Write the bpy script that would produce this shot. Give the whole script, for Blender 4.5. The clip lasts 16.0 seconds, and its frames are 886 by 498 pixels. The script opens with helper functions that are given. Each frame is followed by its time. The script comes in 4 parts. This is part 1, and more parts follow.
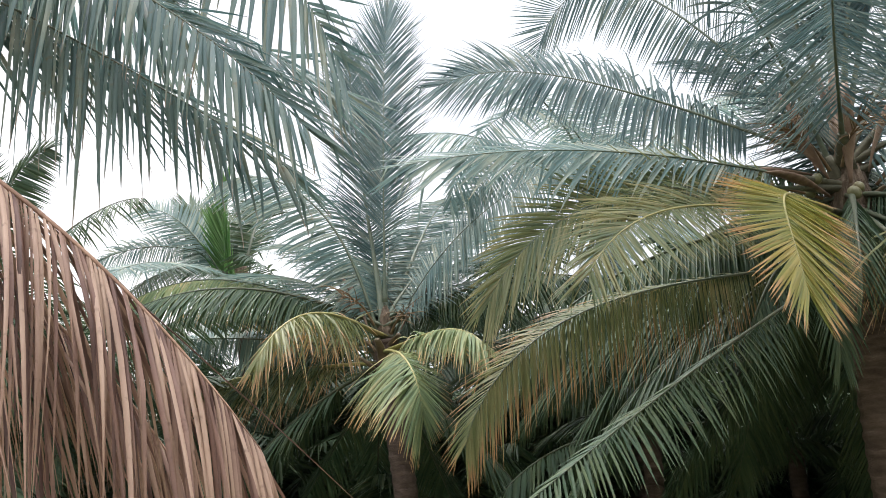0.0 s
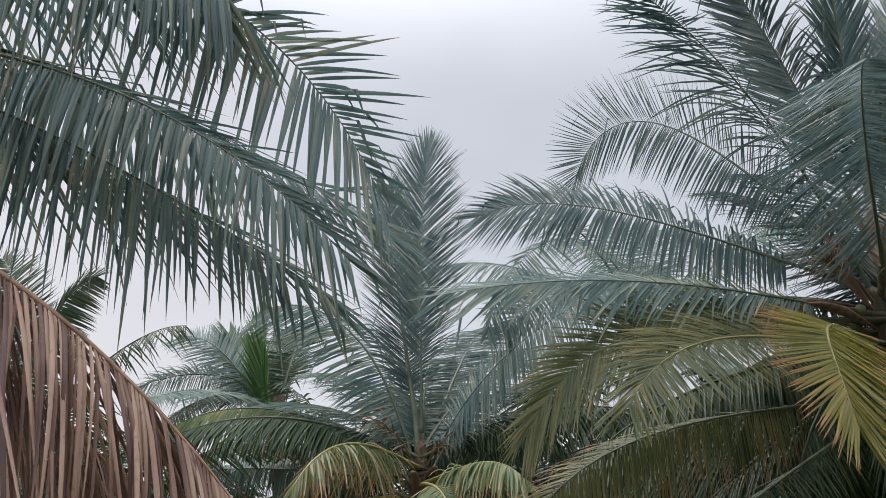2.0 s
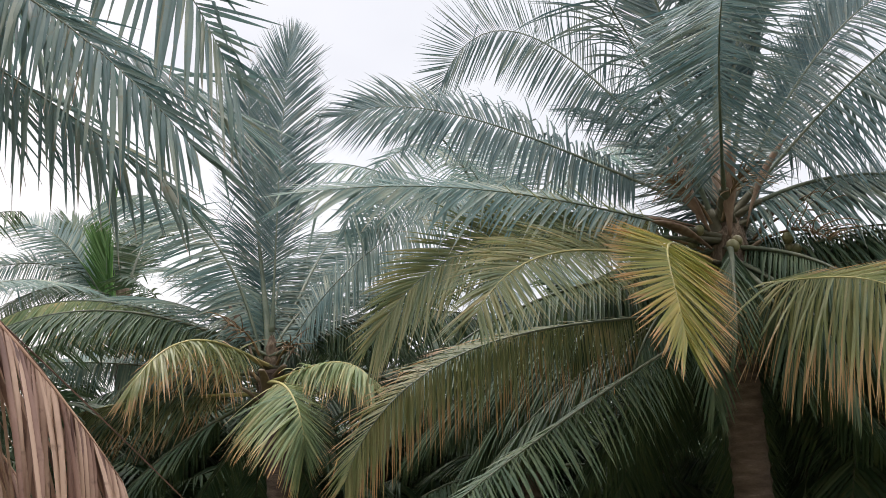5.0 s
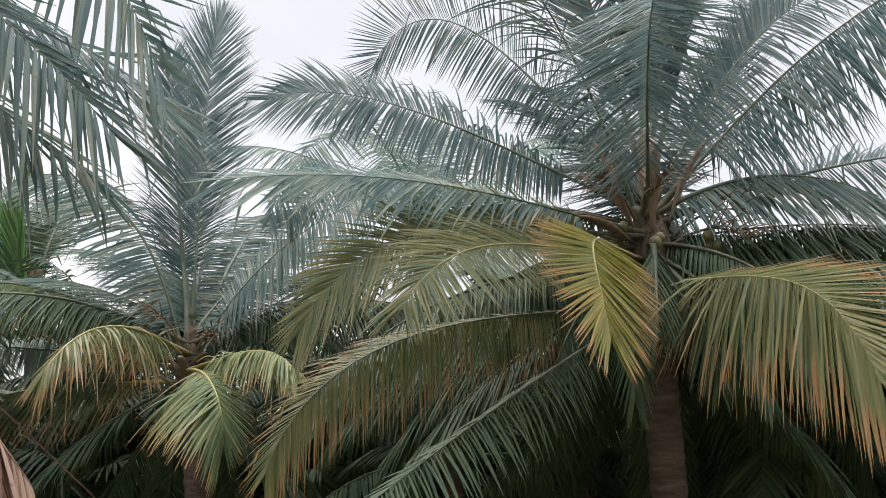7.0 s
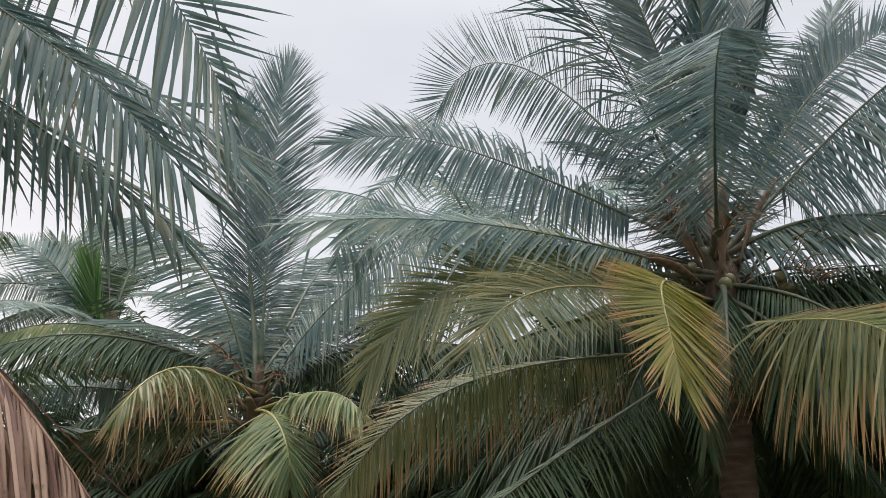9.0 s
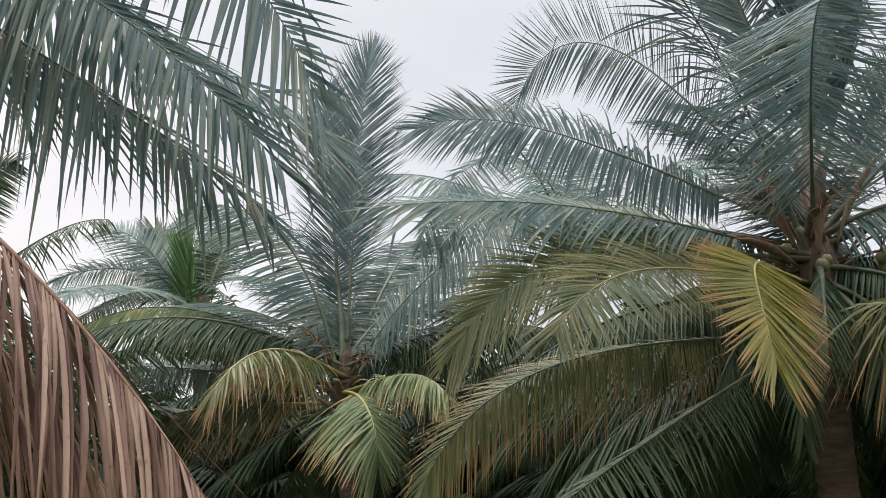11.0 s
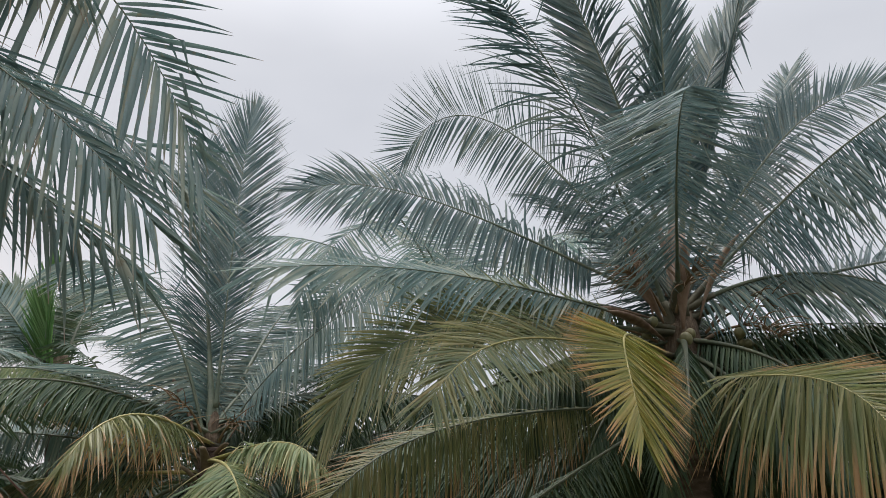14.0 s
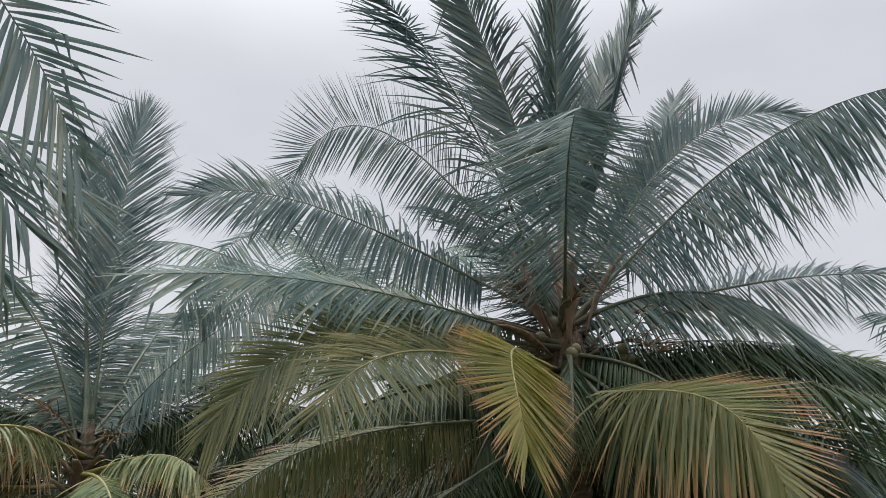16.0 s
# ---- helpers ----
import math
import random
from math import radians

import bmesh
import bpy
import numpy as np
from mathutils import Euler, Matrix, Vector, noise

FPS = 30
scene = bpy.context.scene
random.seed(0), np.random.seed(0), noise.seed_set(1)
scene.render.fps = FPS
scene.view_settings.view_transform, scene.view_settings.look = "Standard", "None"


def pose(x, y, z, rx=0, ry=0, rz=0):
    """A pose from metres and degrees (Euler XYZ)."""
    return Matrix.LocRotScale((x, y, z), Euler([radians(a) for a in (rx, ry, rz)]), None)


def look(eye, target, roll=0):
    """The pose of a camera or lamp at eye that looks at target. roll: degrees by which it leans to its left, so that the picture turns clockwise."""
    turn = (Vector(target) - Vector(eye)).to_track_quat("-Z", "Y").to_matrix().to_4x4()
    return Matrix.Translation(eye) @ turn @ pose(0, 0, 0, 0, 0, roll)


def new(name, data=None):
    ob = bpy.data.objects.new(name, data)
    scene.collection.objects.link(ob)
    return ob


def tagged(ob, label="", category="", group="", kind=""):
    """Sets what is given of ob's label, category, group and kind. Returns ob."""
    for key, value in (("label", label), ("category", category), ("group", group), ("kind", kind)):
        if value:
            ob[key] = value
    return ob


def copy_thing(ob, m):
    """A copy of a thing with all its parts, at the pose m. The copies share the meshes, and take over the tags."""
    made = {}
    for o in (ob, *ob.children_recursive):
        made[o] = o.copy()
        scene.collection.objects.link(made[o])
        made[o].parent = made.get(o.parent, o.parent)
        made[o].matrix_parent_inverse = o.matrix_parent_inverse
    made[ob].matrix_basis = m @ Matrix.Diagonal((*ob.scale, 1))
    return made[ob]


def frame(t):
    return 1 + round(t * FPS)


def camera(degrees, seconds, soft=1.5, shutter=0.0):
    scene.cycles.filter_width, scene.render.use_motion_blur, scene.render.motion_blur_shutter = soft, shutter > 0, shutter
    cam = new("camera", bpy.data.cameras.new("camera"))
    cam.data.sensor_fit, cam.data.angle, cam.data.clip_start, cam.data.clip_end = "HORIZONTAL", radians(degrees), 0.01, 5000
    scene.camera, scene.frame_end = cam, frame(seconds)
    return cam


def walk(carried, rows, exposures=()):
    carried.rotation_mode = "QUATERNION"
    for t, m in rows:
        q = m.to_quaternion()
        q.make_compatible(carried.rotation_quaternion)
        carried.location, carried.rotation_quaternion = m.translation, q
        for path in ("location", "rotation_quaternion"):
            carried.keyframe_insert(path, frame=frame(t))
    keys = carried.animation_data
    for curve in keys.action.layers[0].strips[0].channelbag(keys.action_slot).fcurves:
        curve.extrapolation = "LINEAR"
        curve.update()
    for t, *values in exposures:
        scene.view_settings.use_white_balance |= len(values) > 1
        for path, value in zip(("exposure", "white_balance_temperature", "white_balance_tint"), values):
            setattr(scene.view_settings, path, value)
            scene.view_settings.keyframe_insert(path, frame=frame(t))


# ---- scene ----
# ---- camera and walk ----
cam = camera(53.91, 16.0, soft=0.55)
PATH = [
    (0, (0.004, -0.047, 4.168), (-0.1821, 1.9045, 4.5621), -2.00),
    (0.5, (0.003, -0.058, 4.169), (-0.2004, 1.8845, 4.6008), -1.47),
    (1, (0.003, -0.071, 4.169), (-0.2572, 1.8263, 4.7467), -0.89),
    (1.5, (0.004, -0.079, 4.166), (-0.2906, 1.7806, 4.8416), -0.60),
    (2, (0.005, -0.077, 4.162), (-0.2493, 1.7862, 4.8431), -1.07),
    (2.5, (0.007, -0.068, 4.158), (-0.2086, 1.8135, 4.8003), -1.07),
    (3, (0.009, -0.057, 4.157), (-0.1721, 1.8425, 4.7565), -1.01),
    (3.5, (0.012, -0.044, 4.159), (-0.1286, 1.8723, 4.7146), -0.75),
    (4, (0.018, -0.028, 4.163), (-0.0846, 1.9001, 4.6834), -0.57),
    (4.5, (0.024, -0.014, 4.168), (0.0057, 1.9249, 4.6600), -0.59),
    (5, (0.029, -0.003, 4.173), (0.0844, 1.9409, 4.6388), -0.60),
    (5.2, (0.031, -0.000, 4.175), (0.1135, 1.9455, 4.6307), -0.59),
    (6.25, (0.028, 0.021, 4.204), (0.2267, 1.9653, 4.6297), -0.55),
    (7.3, (0.015, 0.033, 4.230), (0.2421, 1.9702, 4.6745), -0.37),
    (7.5, (0.014, 0.033, 4.232), (0.2330, 1.9680, 4.6898), -0.32),
    (8, (0.010, 0.031, 4.236), (0.1929, 1.9621, 4.7239), -0.14),
    (8.5, (0.006, 0.026, 4.238), (0.1410, 1.9541, 4.7503), 0.09),
    (9, (0.002, 0.018, 4.238), (0.0809, 1.9468, 4.7599), 0.44),
    (9.5, (-0.000, 0.011, 4.236), (0.0043, 1.9443, 4.7503), 0.74),
    (9.7, (-0.001, 0.010, 4.236), (-0.0200, 1.9442, 4.7445), 0.84),
    (10.75, (-0.015, 0.024, 4.232), (-0.1241, 1.9621, 4.7156), 1.37),
    (11.8, (-0.022, 0.053, 4.233), (-0.1203, 1.9877, 4.7297), 1.64),
    (12, (-0.023, 0.054, 4.232), (-0.1018, 1.9874, 4.7390), 1.65),
    (12.5, (-0.025, 0.054, 4.230), (-0.0511, 1.9771, 4.7785), 1.60),
    (13, (-0.028, 0.051, 4.226), (0.0042, 1.9616, 4.8163), 1.43),
    (13.5, (-0.026, 0.049, 4.224), (0.0731, 1.9482, 4.8419), 1.21),
    (14, (-0.019, 0.048, 4.228), (0.1460, 1.9371, 4.8641), 0.95),
    (14.5, (-0.010, 0.049, 4.233), (0.2155, 1.9260, 4.8869), 0.73),
    (15, (-0.005, 0.051, 4.236), (0.2853, 1.9154, 4.9000), 0.50),
    (15.5, (-0.002, 0.052, 4.236), (0.3442, 1.9058, 4.9038), 0.30),
    (16, (0.000, 0.053, 4.236), (0.4019, 1.8963, 4.8988), 0.15),
]
EXPOSURES = [
    (0.0, 0.78, 6240, 10), (0.6, 0.7, 6240, 10), (1.0, 0.0, 6150, 11), (1.5, -0.18, 6120, 11), (2.2, -0.05, 6120, 11), (2.8, 0.03, 6300, 12), (3.5, 0.16, 6400, 12), (4.2, 0.28, 6420, 12),
    (4.6, 0.44, 6420, 12), (7.5, 0.4, 6400, 11), (8.2, 0.26, 6400, 11), (8.7, 0.17, 6350, 11), (9.6, 0.2, 6350, 11), (10.7, 0.22, 6350, 11), (11.9, 0.24, 6350, 11), (12.6, 0.1, 6300, 11), (13.3, 0.02, 6300, 11), (16.0, -0.03, 6300, 11),
]
walk(cam, [(t, look(eye, target, roll)) for t, eye, target, roll in PATH], EXPOSURES)

# ---- world and sun: thin bright overcast, the sun veiled beyond the palms ----
SUN_AZ, SUN_EL = radians(-42), radians(56)
world = bpy.data.worlds.new("overcast")
scene.world = world
world.use_nodes = True
wn, wl = world.node_tree.nodes, world.node_tree.links
wn.clear()


def wnode(kind, **sockets):
    node = wn.new(kind)
    for key, value in sockets.items():
        node.inputs[key.replace("_", " ")].default_value = value
    return node


w_out = wn.new("ShaderNodeOutputWorld")
w_bg = wnode("ShaderNodeBackground", Strength=1.0)
w_sky = wn.new("ShaderNodeTexSky")
w_sky.sky_type, w_sky.sun_disc = "NISHITA", False
w_sky.sun_elevation, w_sky.sun_rotation = SUN_EL, SUN_AZ
w_sky.air_density, w_sky.dust_density, w_sky.altitude = 1.0, 4.0, 10
w_dim = wn.new("ShaderNodeVectorMath")
w_dim.operation = "SCALE"
w_dim.inputs["Scale"].default_value = 0.10
w_co = wn.new("ShaderNodeTexCoord")
w_map = wn.new("ShaderNodeMapping")
w_map.inputs["Scale"].default_value = (1.0, 1.0, 2.6)
w_noise = wnode("ShaderNodeTexNoise", Scale=1.9, Detail=4.0, Roughness=0.5)
w_ramp = wn.new("ShaderNodeValToRGB")
w_ramp.color_ramp.elements[0].position, w_ramp.color_ramp.elements[0].color = 0.34, (0.712, 0.722, 0.752, 1)
w_ramp.color_ramp.elements[1].position, w_ramp.color_ramp.elements[1].color = 0.66, (0.848, 0.850, 0.868, 1)
w_dot = wn.new("ShaderNodeVectorMath")
w_dot.operation = "DOT_PRODUCT"
w_dot.inputs[1].default_value = (math.sin(radians(-40)) * 0.98, math.cos(radians(-40)) * 0.98, 0.12)
w_glow = wn.new("ShaderNodeMapRange")
w_glow.interpolation_type = "SMOOTHSTEP"
w_glow.inputs["From Min"].default_value, w_glow.inputs["From Max"].default_value = 0.82, 1.0
w_glow.inputs["To Min"].default_value, w_glow.inputs["To Max"].default_value = 0.0, 0.8
w_warm = wn.new("ShaderNodeMix")
w_warm.data_type = "RGBA"
w_warm.inputs["B"].default_value = (0.97, 0.92, 0.90, 1)
w_mix = wn.new("ShaderNodeMix")
w_mix.data_type = "RGBA"
w_mix.inputs["Factor"].default_value = 0.90
wl.new(w_sky.outputs["Color"], w_dim.inputs[0])
wl.new(w_co.outputs["Generated"], w_map.inputs["Vector"])
wl.new(w_map.outputs["Vector"], w_noise.inputs["Vector"])
wl.new(w_noise.outputs["Fac"], w_ramp.inputs["Fac"])
wl.new(w_co.outputs["Generated"], w_dot.inputs[0])
wl.new(w_dot.outputs["Value"], w_glow.inputs["Value"])
wl.new(w_glow.outputs["Result"], w_warm.inputs["Factor"])
wl.new(w_ramp.outputs["Color"], w_warm.inputs["A"])
wl.new(w_dim.outputs["Vector"], w_mix.inputs["A"])
wl.new(w_warm.outputs["Result"], w_mix.inputs["B"])
w_up = wn.new("ShaderNodeSeparateXYZ")
w_zenith = wn.new("ShaderNodeMapRange")
w_zenith.interpolation_type = "SMOOTHSTEP"
w_zenith.inputs["From Min"].default_value, w_zenith.inputs["From Max"].default_value = 0.5, 1.0
w_zenith.inputs["To Min"].default_value, w_zenith.inputs["To Max"].default_value = 0.94, 5.2
wl.new(w_co.outputs["Generated"], w_up.inputs["Vector"])
wl.new(w_up.outputs["Z"], w_zenith.inputs["Value"])
wl.new(w_zenith.outputs["Result"], w_bg.inputs["Strength"])
wl.new(w_mix.outputs["Result"], w_bg.inputs["Color"])
wl.new(w_bg.outputs["Background"], w_out.inputs["Surface"])

sun = new("sun", bpy.data.lights.new("sun", "SUN"))
sun.data.energy, sun.data.angle, sun.data.color = 1.5, radians(30), (1.0, 0.95, 0.88)
sun.matrix_world = look(
    (20 * math.sin(SUN_AZ), 20 * math.cos(SUN_AZ), 20 * math.tan(SUN_EL)), (0, 0, 0))


# ---- materials ----
def graph(name):
    m = bpy.data.materials.new(name)
    m.use_nodes = True
    m.node_tree.nodes.clear()
    return m, m.node_tree.nodes, m.node_tree.links


def ramp(nodes, stops):
    node = nodes.new("ShaderNodeValToRGB")
    el = node.color_ramp.elements
    while len(el) < len(stops):
        el.new(0.5)
    for e, (p, c) in zip(el, stops):
        e.position, e.color = p, (*c, 1)
    return node


def blade(name, stops, tip, tip_at=0.9, aged=0.15, rough=0.46, thin=0.4, blotch=(0.16, 0.11, 0.05), spec=0.16, varied=0.62):
    """A leaflet's blade: stops run along the frond's random leaflets, tip is the colour to which the ends dry."""
    m, n, l = graph(name)
    out, mixs = n.new("ShaderNodeOutputMaterial"), n.new("ShaderNodeMixShader")
    bsdf, trans = n.new("ShaderNodeBsdfPrincipled"), n.new("ShaderNodeBsdfTranslucent")
    uv, geo, tex = n.new("ShaderNodeUVMap"), n.new("ShaderNodeNewGeometry"), n.new("ShaderNodeTexCoord")
    sep = n.new("ShaderNodeSeparateXYZ")
    l.new(uv.outputs["UV"], sep.inputs["Vector"])
    cols = ramp(n, stops)
    big = n.new("ShaderNodeTexNoise")
    big.inputs["Scale"].default_value, big.inputs["Detail"].default_value = 2.2, 3
    l.new(tex.outputs["Object"], big.inputs["Vector"])
    pick = n.new("ShaderNodeMath")
    pick.operation = "MULTIPLY_ADD"
    info, summed, chance = n.new("ShaderNodeObjectInfo"), n.new("ShaderNodeMath"), n.new("ShaderNodeMath")
    summed.operation, chance.operation = "ADD", "FRACT"
    l.new(geo.outputs["Random Per Island"], summed.inputs[0])
    l.new(info.outputs["Random"], summed.inputs[1])
    l.new(summed.outputs["Value"], chance.inputs[0])
    l.new(chance.outputs["Value"], pick.inputs[0])
    pick.inputs[1].default_value = varied
    spread = n.new("ShaderNodeMath")
    spread.operation = "MULTIPLY_ADD"
    l.new(big.outputs["Fac"], spread.inputs[0])
    spread.inputs[1].default_value, spread.inputs[2].default_value = 1.1, -0.3
    l.new(spread.outputs["Value"], pick.inputs[2])
    l.new(pick.outputs["Value"], cols.inputs["Fac"])
    # dried ends, uneven from leaflet to leaflet
    jitter = n.new("ShaderNodeMath")
    jitter.operation = "MULTIPLY_ADD"
    l.new(chance.outputs["Value"], jitter.inputs[0])
    jitter.inputs[1].default_value = aged
    l.new(sep.outputs["X"], jitter.inputs[2])
    dry = n.new("ShaderNodeMapRange")
    dry.interpolation_type = "SMOOTHSTEP"
    dry.inputs["From Min"].default_value, dry.inputs["From Max"].default_value = tip_at, tip_at + 0.28
    l.new(jitter.outputs["Value"], dry.inputs["Value"])
    tipped = n.new("ShaderNodeMix")
    tipped.data_type = "RGBA"
    tipped.inputs["B"].default_value = (*tip, 1)
    l.new(dry.outputs["Result"], tipped.inputs["Factor"])
    l.new(cols.outputs["Color"], tipped.inputs["A"])
    # small brown blotches and fibres along the blade
    spot = n.new("ShaderNodeTexNoise")
    spot.inputs["Scale"].default_value, spot.inputs["Detail"].default_value = 26, 4
    l.new(tex.outputs["Object"], spot.inputs["Vector"])
    spots = n.new("ShaderNodeMapRange")
    spots.inputs["From Min"].default_value, spots.inputs["From Max"].default_value = 0.6, 0.78
    spots.inputs["To Max"].default_value = 0.55
    l.new(spot.outputs["Fac"], spots.inputs["Value"])
    worn = n.new("ShaderNodeMix")
    worn.data_type = "RGBA"
    worn.inputs["B"].default_value = (*blotch, 1)
    l.new(spots.outputs["Result"], worn.inputs["Factor"])
    l.new(tipped.outputs["Result"], worn.inputs["A"])
    bump = n.new("ShaderNodeBump")
    bump.inputs["Strength"].default_value, bump.inputs["Distance"].default_value = 0.25, 0.004
    l.new(spot.outputs["Fac"], bump.inputs["Height"])
    l.new(worn.outputs["Result"], bsdf.inputs["Base Color"])
    l.new(bump.outputs["Normal"], bsdf.inputs["Normal"])
    bsdf.inputs["Roughness"].default_value = rough
    bsdf.inputs["Specular IOR Level"].default_value = spec
    bright = n.new("ShaderNodeHueSaturation")
    bright.inputs["Saturation"].default_value, bright.inputs["Value"].default_value = 1.05, 1.35
    l.new(worn.outputs["Result"], bright.inputs["Color"])
    l.new(bright.outputs["Color"], trans.inputs["Color"])
    mixs.inputs["Fac"].default_value = thin
    l.new(bsdf.outputs["BSDF"], mixs.inputs[1])
    l.new(trans.outputs["BSDF"], mixs.inputs[2])
    l.new(mixs.outputs["Shader"], out.inputs["Surface"])
    return m


def rough_stuff(name, stops, scale=6.0, fine=60.0, rough=0.8, bump_by=0.02, stretch=(1, 1, 1), spec=0.3):
    """A matt surface with patches at one scale and grain at another."""
    m, n, l = graph(name)
    out, bsdf, tex = n.new("ShaderNodeOutputMaterial"), n.new("ShaderNodeBsdfPrincipled"), n.new("ShaderNodeTexCoord")
    place = n.new("ShaderNodeMapping")
    place.inputs["Scale"].default_value = stretch
    l.new(tex.outputs["Object"], place.inputs["Vector"])
    a, b = n.new("ShaderNodeTexNoise"), n.new("ShaderNodeTexNoise")
    a.inputs["Scale"].default_value, a.inputs["Detail"].default_value = scale, 5
    b.inputs["Scale"].default_value, b.inputs["Detail"].default_value = fine, 3
    l.new(place.outputs["Vector"], a.inputs["Vector"])
    l.new(place.outputs["Vector"], b.inputs["Vector"])
    both = n.new("ShaderNodeMath")
    both.operation = "MULTIPLY_ADD"
    l.new(b.outputs["Fac"], both.inputs[0])
    both.inputs[1].default_value = 0.45
    shift = n.new("ShaderNodeMath")
    shift.operation = "MULTIPLY_ADD"
    l.new(a.outputs["Fac"], shift.inputs[0])
    shift.inputs[1].default_value, shift.inputs[2].default_value = 1.5, -0.47
    l.new(shift.outputs["Value"], both.inputs[2])
    cols = ramp(n, stops)
    l.new(both.outputs["Value"], cols.inputs["Fac"])
    l.new(cols.outputs["Color"], bsdf.inputs["Base Color"])
    bump = n.new("ShaderNodeBump")
    bump.inputs["Strength"].default_value, bump.inputs["Distance"].default_value = 0.7, bump_by
    l.new(both.outputs["Value"], bump.inputs["Height"])
    l.new(bump.outputs["Normal"], bsdf.inputs["Normal"])
    bsdf.inputs["Roughness"].default_value = rough
    bsdf.inputs["Specular IOR Level"].default_value = spec
    l.new(bsdf.outputs["BSDF"], out.inputs["Surface"])
    return m


M_LEAF = blade("palm_green", [(0.0, (0.050, 0.089, 0.093)), (0.35, (0.081, 0.127, 0.126)), (0.7, (0.127, 0.171, 0.158)), (1.0, (0.222, 0.245, 0.203))],
               (0.266, 0.202, 0.138), 0.93, 0.12, thin=0.26)
# Paler leaf green: haze over the farther palms is put into its colour.
M_LEAF_GREY_HAZE = blade("palm_grey_green_haze", [(0.0, (0.076, 0.127, 0.123)), (0.35, (0.121, 0.183, 0.166)), (0.7, (0.192, 0.244, 0.209)), (1.0, (0.337, 0.350, 0.270))],
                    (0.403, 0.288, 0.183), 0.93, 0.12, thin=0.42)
M_LEAF_NEAR = blade("palm_green_near", [(0.0, (0.052, 0.091, 0.086)), (0.4, (0.086, 0.133, 0.123)), (0.75, (0.137, 0.179, 0.148)), (1.0, (0.262, 0.258, 0.188))],
                    (0.308, 0.181, 0.123), 0.92, 0.14, rough=0.34)
M_LEAF_PALE = blade("palm_pale", [(0.0, (0.091, 0.134, 0.070)), (0.4, (0.165, 0.212, 0.104)), (0.75, (0.246, 0.270, 0.129)), (1.0, (0.394, 0.328, 0.170))],
                    (0.496, 0.295, 0.132), 0.85, 0.2)
M_LEAF_OLIVE = blade("palm_olive", [(0.0, (0.065, 0.091, 0.051)), (0.35, (0.110, 0.135, 0.064)), (0.7, (0.174, 0.177, 0.078)), (1.0, (0.275, 0.230, 0.107))],
                     (0.219, 0.190, 0.090), 0.86, 0.24, rough=0.46, spec=0.25, varied=0.55)
M_LEAF_GOLD = blade("palm_gold", [(0.0, (0.119, 0.148, 0.043)), (0.35, (0.196, 0.192, 0.048)), (0.7, (0.295, 0.235, 0.061)), (1.0, (0.357, 0.267, 0.082))],
                    (0.357, 0.213, 0.092), 0.75, 0.32, thin=0.34, rough=0.46, spec=0.25, varied=0.5)
M_LEAF_TAWNY = blade("palm_tawny", [(0.0, (0.085, 0.108, 0.050)), (0.35, (0.139, 0.156, 0.064)), (0.7, (0.216, 0.202, 0.087)), (1.0, (0.336, 0.276, 0.137))],
                     (0.308, 0.188, 0.088), 0.7, 0.36, rough=0.46, spec=0.25, varied=0.42)
M_LEAF_NEW = blade("palm_new", [(0.0, (0.048, 0.117, 0.036)), (0.5, (0.080, 0.164, 0.052)), (1.0, (0.128, 0.218, 0.072))], (0.160, 0.156, 0.064), 0.95, 0.08, thin=0.4)
M_LEAF_DRY = blade("palm_dry", [(0.0, (0.045, 0.027, 0.024)), (0.3, (0.105, 0.060, 0.049)), (0.65, (0.215, 0.125, 0.095)), (1.0, (0.410, 0.275, 0.200))],
                   (0.260, 0.160, 0.110), 0.7, 0.3, rough=0.6, thin=0.15, spec=0.3, blotch=(0.066, 0.037, 0.027), varied=0.85)
# Darker copy of the green leaf, with the grove's shade put into its colour.
M_LEAF_SHADE = blade("palm_shade_green", [(0.0, (0.027, 0.051, 0.029)), (0.5, (0.047, 0.077, 0.040)), (1.0, (0.085, 0.109, 0.050))],
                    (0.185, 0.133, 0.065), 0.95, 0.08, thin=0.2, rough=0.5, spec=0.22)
M_RIB = rough_stuff("midrib_green", [(0.0, (0.055, 0.072, 0.05)), (0.5, (0.10, 0.12, 0.08)), (1.0, (0.17, 0.165, 0.11))], 5, 40, 0.5, 0.004)
M_PETIOLE = rough_stuff("leaf_stalk", [(0.0, (0.040, 0.038, 0.026)), (0.4, (0.082, 0.078, 0.048)), (0.75, (0.130, 0.116, 0.076)), (1.0, (0.215, 0.185, 0.135))], 5, 40, 0.6, 0.006)
M_PETIOLE_TAN = rough_stuff("tan_leaf_stalk", [(0.0, (0.120, 0.078, 0.054)), (0.4, (0.230, 0.165, 0.118)), (0.75, (0.330, 0.255, 0.190)), (1.0, (0.430, 0.350, 0.270))], 5, 40, 0.6, 0.006, (2, 2, 0.6))
# Darker copy of the green midrib: puts shade into filler frond colour.
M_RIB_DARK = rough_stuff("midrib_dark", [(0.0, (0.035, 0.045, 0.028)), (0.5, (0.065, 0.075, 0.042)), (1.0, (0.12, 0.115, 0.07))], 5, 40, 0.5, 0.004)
M_RIB_GOLD = rough_stuff("midrib_gold", [(0.0, (0.195, 0.185, 0.066)), (0.5, (0.285, 0.252, 0.088)), (1.0, (0.345, 0.266, 0.132))], 5, 40, 0.45, 0.004)
M_RIB_DRY = rough_stuff("midrib_dry", [(0.0, (0.14, 0.08, 0.05)), (0.5, (0.26, 0.15, 0.10)), (1.0, (0.38, 0.24, 0.16))], 5, 40, 0.7, 0.004)
